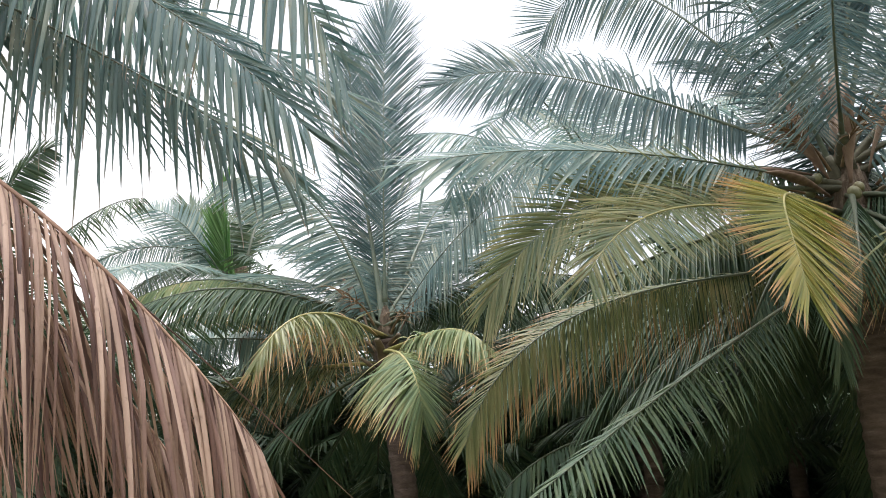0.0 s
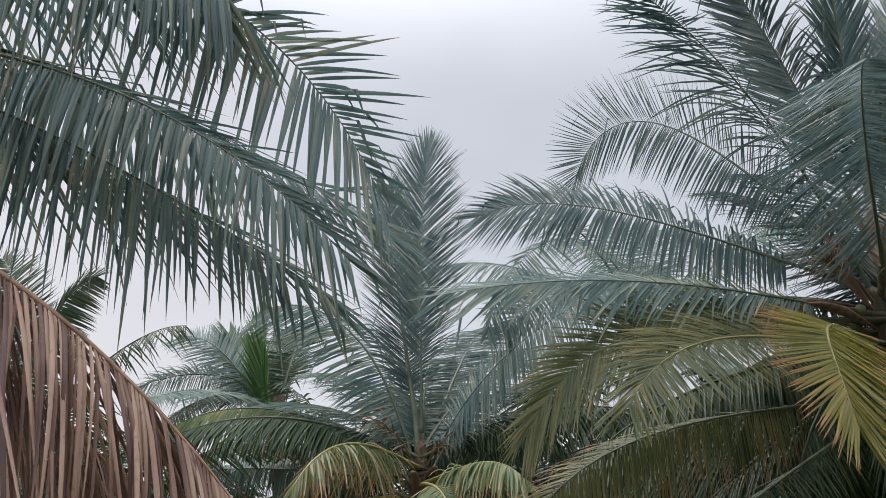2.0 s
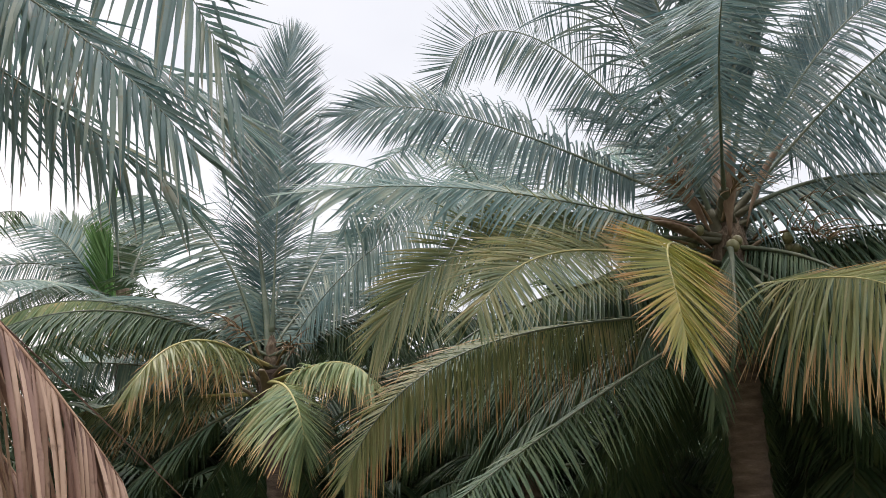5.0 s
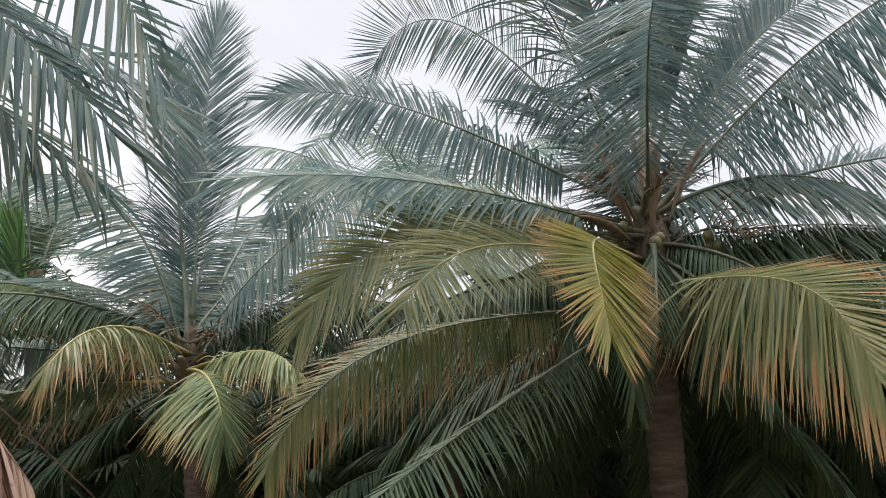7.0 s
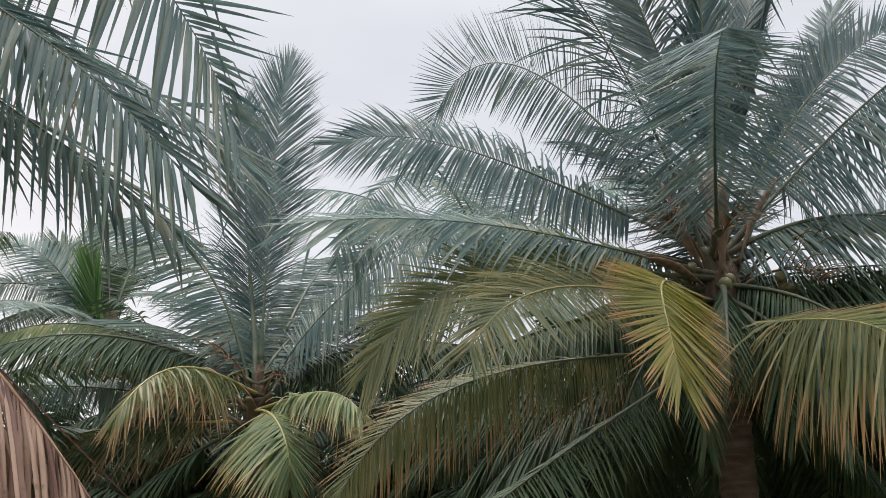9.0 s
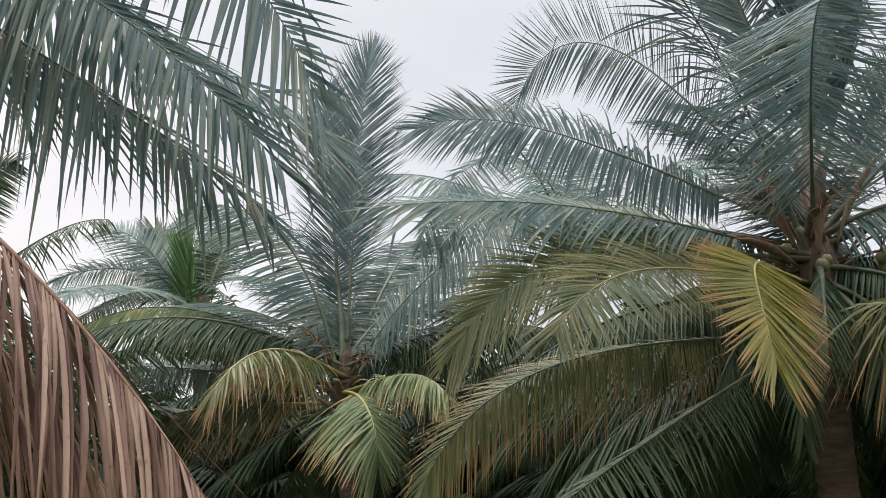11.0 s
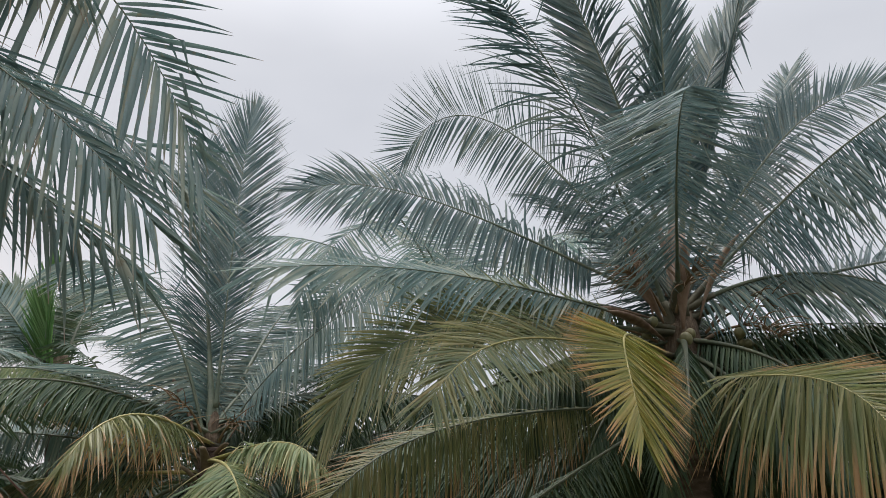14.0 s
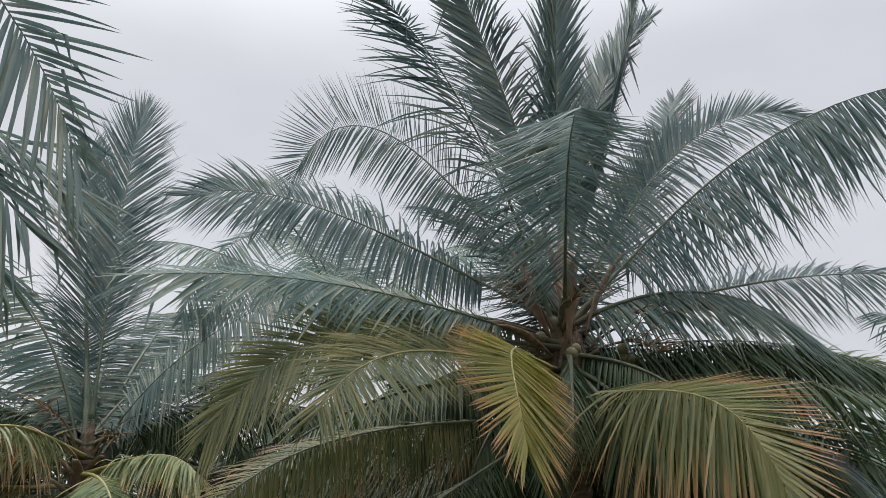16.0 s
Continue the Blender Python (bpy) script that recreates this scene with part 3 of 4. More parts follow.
frond(palm_m, heart_m, 20, az=108.371, el=31.706, length=2.855, sag=78.108, bend=-22.469, power=1.129, rise=0.09,
      leaf=M_LEAF_GREY_HAZE, rib=M_RIB, longest=1.2, droop=(0.33, 1.3), ragged=0.07, twist=-12.824, wide=0.03, pairs=143, petiole=0.13, spread=(0.67, 0.85), lift=9.493, left=1.23, right=0.783, stiff=0.747, grade=0.424, bare=0.07)
frond(palm_m, heart_m, 21, az=83.019, el=22.788, length=4.256, sag=22.959, bend=8.73, power=1.355, rise=0.02,
      leaf=M_LEAF, rib=M_RIB, longest=0.8, droop=(0.57, 1.42), ragged=0.07, twist=-43.002, petiole=0.13, spread=(0.84, 0.98), lift=13.1, left=1.027, right=0.947, stiff=0.702, grade=0.2, wide=0.028)
frond(palm_m, heart_m, 22, az=174.667, el=-8.543, length=3.972, sag=42.177, bend=20.566, power=3.901, rise=-0.51,
      leaf=M_LEAF_TAWNY, rib=M_RIB_GOLD, longest=1.0, droop=(0.0, 2.5), single=True, wide=(0.026, 0.036), pairs=150, bare=0.1, stiff=0.835, stout=0.4, petiole=0.13, spread=(0.69, 1.38), twist=32.815, lift=43.723, left=0.712, right=0.95, grade=-0.304)
frond(palm_m, heart_m, 23, az=87.79, el=10.893, length=4.199, sag=20.872, bend=-3.322, power=1.82, rise=-0.35,
      leaf=M_LEAF_PALE, rib=M_RIB, longest=0.85, droop=(0.58, 1.86), ragged=0.07, twist=-41.029, petiole=0.13, spread=(0.85, 1.13), lift=13.353, left=1.018, right=0.706, stiff=0.703, grade=0.218, wide=0.028)
frond(palm_m, heart_m, 24, az=-136.6, el=1.479, length=3.365, sag=61.617, bend=-39.188, power=2.143, rise=-0.36,
      leaf=M_LEAF_GOLD, rib=M_RIB_GOLD, longest=0.72, droop=(0.21, 0.09), single=True, bare=0.44, lift=0.333, pairs=114, spread=(0.9, 0.75), wide=(0.03, 0.02), stiff=0.908, grade=-0.301, petiole=0.13, twist=30.327, left=0.841, right=0.868, stout=0.7)
frond(palm_m, heart_m, 25, az=-74.307, el=30.459, length=4.532, sag=36.095, bend=18.477, power=3.577, rise=0.11,
      leaf=M_LEAF, rib=M_RIB, longest=0.8, droop=(1.25, 0.73), ragged=0.06, twist=59.071, tip=1.3, lift=15.645, pairs=155, wide=(0.033, 0.024), stout=0.7, spread=(1.38, 0.81), petiole=0.13, left=0.842, right=0.948, stiff=0.566, grade=0.807)
frond(palm_m, heart_m, 26, az=-56.448, el=53.312, length=5.641, sag=107.034, bend=34.998, power=3.316, rise=0.23,
      leaf=M_LEAF, rib=M_RIB, longest=1.05, droop=(1.05, 0.0), ragged=0.05, twist=92.077, tip=1.4, lift=27.993, pairs=140, wide=(0.034, 0.02), stout=0.7, spread=(1.16, 1.01), petiole=0.13, left=0.648, right=0.669, stiff=0.707, grade=0.295)
frond(palm_m, heart_m, 27, az=-117.374, el=5.562, length=4.203, sag=22.197, bend=-6.328, power=1.718, rise=-0.09,
      leaf=M_LEAF_GREY_HAZE, rib=M_RIB, longest=0.46, droop=(0.67, 0.32), ragged=0.3, twist=27.469, wide=0.022, gaps=0.12, petiole=0.13, spread=(0.47, 1.18), lift=11.045, left=1.391, right=0.888, stiff=0.703, grade=0.321, stout=0.5)
frond(palm_m, heart_m, 28, az=-116.99, el=-2.686, length=3.971, sag=57.835, bend=-11.423, power=3.032, rise=-0.1,
      leaf=M_LEAF_OLIVE, rib=M_RIB, longest=0.78, droop=(0.0, 0.62), ragged=0.09, pairs=172, wide=0.020, twist=64.306, petiole=0.13, spread=(0.62, 0.94), lift=19.088, left=1.01, right=0.754, stiff=0.706, grade=0.125, stout=0.7)
frond(palm_m, heart_m, 29, az=-125.986, el=-2.376, length=3.574, sag=47.159, bend=-15.892, power=3.413, rise=-0.34,
      leaf=M_LEAF_OLIVE, rib=M_RIB_GOLD, longest=0.85, droop=(0.22, 0.87), twist=52.607, spread=(1.28, 1.02), pairs=166, wide=0.020, petiole=0.13, lift=14.294, left=0.703, right=0.874, stiff=0.72, grade=0.122, stout=0.7)
frond(palm_m, heart_m, 30, az=-113.569, el=-7.126, length=4.147, sag=66.89, bend=-6.534, power=3.702, rise=-0.72,
      leaf=M_LEAF_TAWNY, rib=M_RIB, longest=0.95, droop=(2.59, 0.72), twist=31.536, pairs=172, left=0.674, right=0.547, wide=0.019, ragged=0.14, petiole=0.13, spread=(0.88, 1.3), lift=1.686, stiff=0.698, grade=0.164, stout=0.6)
# this frond's deep shade is put into its leaf colour
frond(palm_m, heart_m, 31, az=-133.122, el=-20.193, length=4.399, sag=3.393, bend=-5.872, power=1.131, rise=-0.73,
      leaf=M_LEAF_SHADE, rib=M_RIB_DARK, longest=0.46, droop=(2.07, 0.77), ragged=0.07, twist=13.831, pairs=86, wide=0.023, petiole=0.13, spread=(1.38, 0.73), lift=12.754, left=1.053, right=0.676, stiff=0.722, grade=0.6, stout=0.6)
frond(palm_m, heart_m, 32, az=-41.0, el=-15.3, length=3.91, sag=7.3, bend=13.7, power=1.78, rise=-0.76,
      leaf=M_LEAF, rib=M_RIB, longest=0.74, droop=(0.75, 0.15), ragged=0.07, twist=33, petiole=0.13)
frond(palm_m, heart_m, 33, az=87.2, el=-8.2, length=3.92, sag=9.9, bend=-9.4, power=1.52, rise=-0.47,
      leaf=M_LEAF, rib=M_RIB, longest=0.74, droop=(0.15, 0.75), ragged=0.07, twist=-33, petiole=0.13)
spathe(palm_m, (heart_m[0] - 0.28, heart_m[1] - 0.1, heart_m[2] + 0.05), -40, 82, 0.95, 21)
spathe(palm_m, (heart_m[0] - 0.22, heart_m[1] - 0.2, heart_m[2] - 0.05), -110, 60, 0.6, 22)
spathe(palm_m, (heart_m[0] - 0.3, heart_m[1] - 0.1, heart_m[2] + 0.02), -95, 12, 0.8, 23)
spathe(palm_m, (heart_m[0] + 0.25, heart_m[1] - 0.05, heart_m[2] - 0.05), 70, 50, 0.9, 24)
flower_stalk(palm_m, (heart_m[0] - 0.2, heart_m[1] - 0.2, heart_m[2] + 0.02), -120, 55, 0.75, 25, 24)
flower_stalk(palm_m, (heart_m[0] + 0.2, heart_m[1] - 0.1, heart_m[2] - 0.1), 110, 45, 0.7, 26, 20)
flower_stalk(palm_m, (heart_m[0] - 0.1, heart_m[1] - 0.2, heart_m[2] + 0.05), 165, 62, 0.6, 126, 26)
flower_stalk(palm_m, (heart_m[0] - 0.25, heart_m[1] - 0.1, heart_m[2] - 0.2), -80, 30, 0.7, 127, 26)
flower_stalk(palm_m, (heart_m[0] + 0.2, heart_m[1] - 0.15, heart_m[2] - 0.15), 135, 20, 0.7, 128, 26)
spathe(palm_m, (heart_m[0] - 0.05, heart_m[1] - 0.22, heart_m[2] - 0.1), 190, 78, 0.8, 129)
spathe(palm_m, (heart_m[0] + 0.12, heart_m[1] - 0.18, heart_m[2] + 0.0), 120, 74, 0.9, 130)
spathe(palm_m, (heart_m[0] - 0.2, heart_m[1] - 0.15, heart_m[2] - 0.2), -120, 25, 0.75, 131)
# filler fronds behind the crown, the shade there put into their dark colour
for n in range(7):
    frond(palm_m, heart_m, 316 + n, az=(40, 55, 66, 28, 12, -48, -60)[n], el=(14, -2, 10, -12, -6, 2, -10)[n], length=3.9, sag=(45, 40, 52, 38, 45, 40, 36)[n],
          bend=(6, -8, 5)[n % 3], rise=(-0.1, -0.3, -0.25, -0.4, -0.5, -0.3, -0.4)[n], leaf=M_LEAF_SHADE, rib=M_RIB_DARK, longest=0.8, droop=1.8)
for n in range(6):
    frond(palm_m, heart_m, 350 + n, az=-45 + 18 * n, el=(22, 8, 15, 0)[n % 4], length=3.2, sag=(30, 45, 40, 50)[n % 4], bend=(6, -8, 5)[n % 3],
          rise=(0.0, -0.15, -0.1, -0.3)[n % 4], leaf=M_LEAF_SHADE, rib=M_RIB_DARK, longest=0.75, droop=1.5, bare=0.1)
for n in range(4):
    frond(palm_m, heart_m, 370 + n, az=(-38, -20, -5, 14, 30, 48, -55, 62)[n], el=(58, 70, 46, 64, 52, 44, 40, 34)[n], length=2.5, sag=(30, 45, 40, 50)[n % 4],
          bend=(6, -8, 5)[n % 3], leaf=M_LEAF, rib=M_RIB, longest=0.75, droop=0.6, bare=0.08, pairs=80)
# more fillers to the right, shade in their leaf colour
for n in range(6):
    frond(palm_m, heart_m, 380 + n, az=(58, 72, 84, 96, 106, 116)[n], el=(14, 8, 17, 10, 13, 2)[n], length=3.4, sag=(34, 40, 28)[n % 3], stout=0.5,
          bend=(6, -8, 5)[n % 3], rise=(-0.15, -0.3, -0.4)[n % 3], leaf=M_LEAF_SHADE, rib=M_RIB_DARK, longest=0.8, droop=1.5, bare=0.08, pairs=80)
# short fillers over the trunk top, coloured as dark as the shade there
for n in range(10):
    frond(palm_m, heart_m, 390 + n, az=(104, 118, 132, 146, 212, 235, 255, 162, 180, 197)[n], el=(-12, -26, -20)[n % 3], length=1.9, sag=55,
          bend=(6, -8, 5)[n % 3], rise=(-0.15, -0.25, -0.3)[n % 3], leaf=M_LEAF_SHADE, rib=M_RIB_DARK, longest=0.55, droop=2.6, bare=0.1, pairs=60)
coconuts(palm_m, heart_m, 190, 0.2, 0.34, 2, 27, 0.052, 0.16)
# low filler fronds, darkened in colour for the shade under the crown
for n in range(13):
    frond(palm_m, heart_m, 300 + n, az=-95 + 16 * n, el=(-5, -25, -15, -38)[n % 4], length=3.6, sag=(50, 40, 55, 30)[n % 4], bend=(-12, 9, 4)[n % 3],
          rise=(-0.3, -0.5, -0.4, -0.6)[n % 4], leaf=M_LEAF_SHADE, rib=M_RIB_DARK, longest=0.78, droop=1.5)
coconuts(palm_m, heart_m, 112, 0.2, 0.56, 7, 28, 0.05, 0.34)
coconuts(palm_m, heart_m, -100, 0.12, 0.4, 4, 29, 0.055)

# ---- the palm with the upright spear ----
foot_c, heart_c = (-1.00, 10.33, 0.00), (-0.70, -0.10, 5.43)
palm_c = palm_thing(foot_c, "coconut palm with one tall upright frond and drooping yellow lower leaves", group="coconut palms")
trunk(palm_c, (0, 0, 0), (heart_c[0], heart_c[1], heart_c[2] - 0.25), 0.29, 4, M_TRUNK)
fibre_sheath(palm_c, heart_c, 5, 0.5)
boots(palm_c, heart_c, 6, 12, 0.9)
frond(palm_c, heart_c, 34, az=-6.901, el=84.18, length=4.36, sag=22, bend=8.0, power=2.215, rise=0.2,
      leaf=M_LEAF, rib=M_RIB, longest=1.06, droop=(0.04, 0.2), ragged=0.1, pairs=200, spread=(0.54, 0.56), stout=0.35, wide=0.02, twist=-10.0, lift=4.0, left=0.85, right=0.85, stiff=0.55, grade=0.6, tip=1.12, close=0)
frond(palm_c, heart_c, 35, az=-37.7, el=72.3, length=4.11, sag=-1.4, bend=13.0, power=1.58, rise=-0.06,
      leaf=M_LEAF, rib=M_RIB, longest=0.8, droop=0.2, ragged=0.07, pairs=160, spread=0.65, wide=0.024)
frond(palm_c, heart_c, 36, az=-88.775, el=74.982, length=3.677, sag=87.908, bend=14.914, power=2.167, rise=-0.51,
      leaf=M_LEAF_GREY_HAZE, rib=M_RIB, longest=1.0, droop=(0.8, 0.97), ragged=0.07, pairs=140, wide=0.031, twist=37.993, petiole=0.07, spread=(0.97, 1.23), lift=11.118, left=0.92, right=0.787, stiff=0.704, grade=0.124)
frond(palm_c, heart_c, 37, az=-79.568, el=29.817, length=3.951, sag=54.892, bend=4.184, power=1.799, rise=-0.23,
      leaf=M_LEAF_PALE, rib=M_RIB, longest=0.74, droop=(1.62, 1.3), ragged=0.07, twist=34.941, petiole=0.07, spread=(1.32, 1.2), lift=9.95, left=0.932, right=1.133, stiff=0.728, grade=0.205, wide=0.031, pairs=140)
frond(palm_c, heart_c, 38, az=-160.06, el=10.96, length=3.035, sag=55.502, bend=-12.548, power=1.829, rise=-0.23,
      leaf=M_LEAF_TAWNY, rib=M_RIB_GOLD, longest=0.75, droop=(1.59, 1.91), petiole=0.07, spread=(0.86, 1.14), twist=-27.269, lift=16.557, left=1.015, right=0.706, stiff=0.723, grade=0.433, ragged=0.2, tangle=1.8)
frond(palm_c, heart_c, 39, az=-67.0, el=1.0, length=3.48, sag=9.1, bend=17.3, power=1.73, rise=-0.52,
      leaf=M_LEAF_TAWNY, rib=M_RIB_GOLD, longest=0.82, droop=(1.8, 0.8), twist=25, petiole=0.07, ragged=0.15)
frond(palm_c, heart_c, 40, az=-65.398, el=9.794, length=3.84, sag=8.982, bend=4.626, power=1.669, rise=-0.39,
      leaf=M_LEAF_GREY_HAZE, rib=M_RIB, longest=0.74, droop=(1.41, 0.97), ragged=0.07, twist=69.457, petiole=0.07, spread=(1.45, 1.12), lift=-5.594, left=0.594, right=1.003, stiff=0.705, grade=0.218, wide=0.031, pairs=140)
frond(palm_c, heart_c, 41, az=168.202, el=-4.101, length=2.339, sag=84.484, bend=-17.042, power=3.446, rise=-0.39,
      leaf=M_LEAF_PALE, rib=M_RIB_GOLD, longest=0.9, droop=(0.0, 1.75), spread=(0.57, 1.4), bare=0.32, pairs=103, petiole=0.07, twist=23.38, lift=17.974, left=0.601, right=1.037, stiff=0.768, grade=0.553, wide=(0.022, 0.034))
frond(palm_c, heart_c, 42, az=143.305, el=6.782, length=2.843, sag=31.131, bend=17.432, power=1.923, rise=-0.4,
      leaf=M_LEAF_PALE, rib=M_RIB_GOLD, longest=0.74, droop=(0.72, 1.37), ragged=0.07, petiole=0.07, spread=(0.94, 0.74), twist=35.886, lift=19.11, left=0.557, right=0.974, stiff=0.693, grade=0.205, wide=0.031, pairs=140)
frond(palm_c, heart_c, 43, az=97.343, el=72.238, length=4.015, sag=64.029, bend=-0.223, power=0.909, rise=-0.48,
      leaf=M_LEAF_GREY_HAZE, rib=M_RIB, longest=0.74, droop=(0.15, 1.62), ragged=0.07, twist=-27.511, petiole=0.07, spread=(1.0, 1.29), lift=12.702, left=1.0, right=1.106, stiff=0.715, grade=0.221, pairs=150, wide=0.026, stout=0.4)
frond(palm_c, heart_c, 44, az=23.5, el=56.2, length=3.54, sag=40.9, bend=-17.2, power=1.68, rise=-0.16,
      leaf=M_LEAF_GREY_HAZE, rib=M_RIB, longest=0.74, droop=0.5, ragged=0.07, petiole=0.07, wide=0.031, pairs=140)
spathe(palm_c, (heart_c[0] - 0.2, heart_c[1] - 0.1, heart_c[2] - 0.1), -60, 70, 0.8, 31)
spathe(palm_c, (heart_c[0] + 0.2, heart_c[1] - 0.1, heart_c[2] - 0.15), 80, 65, 0.7, 32)
flower_stalk(palm_c, (heart_c[0] + 0.1, heart_c[1] - 0.2, heart_c[2] - 0.2), 150, 40, 0.6, 33, 18)
flower_stalk(palm_c, (heart_c[0] - 0.1, heart_c[1] - 0.2, heart_c[2] - 0.1), -140, 60, 0.6, 34, 18)
# filler fronds; the inner shade of the crown is put into their colour
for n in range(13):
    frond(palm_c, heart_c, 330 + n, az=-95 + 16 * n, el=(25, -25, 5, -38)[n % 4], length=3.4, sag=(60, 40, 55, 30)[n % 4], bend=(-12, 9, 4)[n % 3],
          rise=(-0.1, -0.5, -0.3, -0.6)[n % 4], leaf=M_LEAF_SHADE, rib=M_RIB_DARK, longest=0.7, droop=1.5)
for n in range(8):
    frond(palm_c, heart_c, 420 + n, az=(-70, -48, -25, -6, 16, 38, 58, 78)[n], el=(30, 48, 40, 58, 36, 50, 40, 28)[n], length=2.5, sag=(30, 45, 40, 50)[n % 4],
          bend=(6, -8, 5)[n % 3], leaf=M_LEAF_GREY_HAZE, rib=M_RIB, longest=0.75, droop=0.6, bare=0.06, pairs=90, stout=0.6)

# ---- the palm with the bright green heart, farther off ----
foot_b, heart_b = (-4.68, 15.20, 0.00), (-0.40, -0.30, 6.83)
palm_b = palm_thing(foot_b, "coconut palm with a fresh bright green central shoot", group="coconut palms")
trunk(palm_b, (0, 0, 0), (heart_b[0], heart_b[1], heart_b[2] - 0.25), 0.28, 7, M_TRUNK)
fibre_sheath(palm_b, heart_b, 8)
frond(palm_b, heart_b, 45, az=-36.611, el=31.11, length=3.47, sag=-22.217, bend=52.955, power=1.745, rise=-0.15,
      leaf=M_LEAF_SHADE, rib=M_RIB, longest=1.05, droop=(0.03, 0.03), spread=(0.5, 0.5), wide=0.055, pairs=90, bare=0.05, twist=0.0, lift=12.0, left=1.0, right=1.0, stiff=0.7, grade=0.25)
frond(palm_b, heart_b, 46, az=46.854, el=108.158, length=2.275, sag=25.128, bend=2.093, power=1.391, rise=-0.71,
      leaf=M_LEAF_NEW, rib=M_RIB, longest=1.05, droop=(0.03, 0.03), spread=(0.5, 0.5), wide=0.055, pairs=90, bare=0.05, twist=0.0, lift=12.0, left=1.0, right=1.0, stiff=0.7, grade=0.25)
frond(palm_b, heart_b, 47, az=-52.713, el=41.809, length=2.617, sag=-5.877, bend=6.055, power=1.584, rise=-0.16,
      leaf=M_LEAF_SHADE, rib=M_RIB, longest=1.05, droop=(0.03, 0.03), spread=(0.5, 0.5), wide=0.055, pairs=90, bare=0.05, twist=0.0, lift=12.0, left=1.0, right=1.0, stiff=0.7, grade=0.25)
frond(palm_b, heart_b, 48, az=-48.5, el=39.8, length=3.46, sag=13.4, bend=13.3, power=1.57, rise=-0.10,
      leaf=M_LEAF_SHADE, rib=M_RIB_DARK, longest=0.74, droop=(0.3, 0.06), ragged=0.07, wide=0.05, pairs=80, twist=33)
frond(palm_b, heart_b, 49, az=13.5, el=71.3, length=3.43, sag=77.7, bend=-31.6, power=1.59, rise=-0.20,
      leaf=M_LEAF_SHADE, rib=M_RIB_DARK, longest=0.74, droop=0.2, ragged=0.07, wide=0.05, pairs=80)
frond(palm_b, heart_b, 50, az=-80.969, el=59.456, length=3.428, sag=59.395, bend=18.37, power=2.128, rise=-0.51,
      leaf=M_LEAF_GREY_HAZE, rib=M_RIB, longest=0.9, droop=(0.51, 0.0), ragged=0.07, wide=0.03, pairs=110, twist=27.75, spread=(0.94, 0.75), lift=7.518, left=0.868, right=0.798, stiff=0.7, grade=0.265)
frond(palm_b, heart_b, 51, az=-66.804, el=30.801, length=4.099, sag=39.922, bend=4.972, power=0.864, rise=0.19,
      leaf=M_LEAF_GREY_HAZE, rib=M_RIB_DARK, longest=0.9, droop=(1.41, 0.91), ragged=0.07, wide=0.03, pairs=110, twist=71.793, spread=(1.34, 0.86), lift=8.65, left=0.693, right=1.018, stiff=0.708, grade=0.301)
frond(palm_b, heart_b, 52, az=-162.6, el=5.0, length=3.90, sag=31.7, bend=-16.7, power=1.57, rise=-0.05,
      leaf=M_LEAF_GREY_HAZE, rib=M_RIB, longest=0.74, droop=0.5, ragged=0.07, wide=0.03, pairs=110)
# filler fronds low in the crown, in the leaf colour that carries shade
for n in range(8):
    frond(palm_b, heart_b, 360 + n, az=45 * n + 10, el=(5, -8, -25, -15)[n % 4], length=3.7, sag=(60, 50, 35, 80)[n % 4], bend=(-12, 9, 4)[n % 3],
          leaf=M_LEAF_SHADE, rib=M_RIB_DARK, longest=0.68, droop=1.0, pairs=90, joints=4)

# ---- the palm behind the dry frond ----
foot_e, heart_e = (-7.37, 11.71, 0.00), (-0.40, -0.30, 6.01)
palm_e = palm_thing(foot_e, "coconut palm with dark thin ragged fronds against the sky", group="coconut palms")
trunk(palm_e, (0, 0, 0), (heart_e[0], heart_e[1], heart_e[2] - 0.25), 0.28, 9, M_TRUNK)
fibre_sheath(palm_e, heart_e, 10)
# silhouetted fronds: their darkness against the sky is put into the leaf colour
frond(palm_e, heart_e, 53, az=106.2, el=35.6, length=3.89, sag=48.5, bend=18.6, power=1.96, rise=-0.25,
      leaf=M_LEAF_SHADE, rib=M_RIB_DARK, longest=0.42, droop=2.0, gaps=0.3, pairs=75, ragged=0.3, wide=0.03)
frond(palm_e, heart_e, 54, az=31.927, el=85.223, length=3.595, sag=59.949, bend=-27.339, power=2.443, rise=-0.47,
      leaf=M_LEAF_SHADE, rib=M_RIB_DARK, longest=0.74, droop=(0.42, 0.26), ragged=0.07, wide=0.045, pairs=95, gaps=0.03, twist=-107.42, spread=(0.92, 0.99), lift=26.609, left=0.833, right=0.965, stiff=0.699, grade=0.263)
frond(palm_e, heart_e, 55, az=-38.5, el=67.3, length=4.22, sag=32.5, bend=-14.5, power=1.15, rise=0.07,
      leaf=M_LEAF_SHADE, rib=M_RIB_DARK, longest=0.74, droop=(0.3, 0.06), ragged=0.07, wide=0.04, pairs=90, twist=33)
frond(palm_e, heart_e, 56, az=-66.8, el=88.0, length=4.08, sag=89.0, bend=7.0, power=0.88, rise=-0.17,
      leaf=M_LEAF_SHADE, rib=M_RIB_DARK, longest=0.74, droop=(0.75, 0.15), ragged=0.07, wide=0.04, pairs=85, twist=33)
# fillers, dark in colour like the silhouetted fronds
for n in range(18):
    frond(palm_e, heart_e, 380 + n, az=20 * n + 10, el=(5, -8, -25, -15)[n % 4], length=3.7, sag=(60, 50, 35, 80)[n % 4], bend=(-12, 9, 4)[n % 3],
          leaf=M_LEAF_SHADE, rib=M_RIB_DARK, longest=0.68, droop=1.0, pairs=90, joints=4)

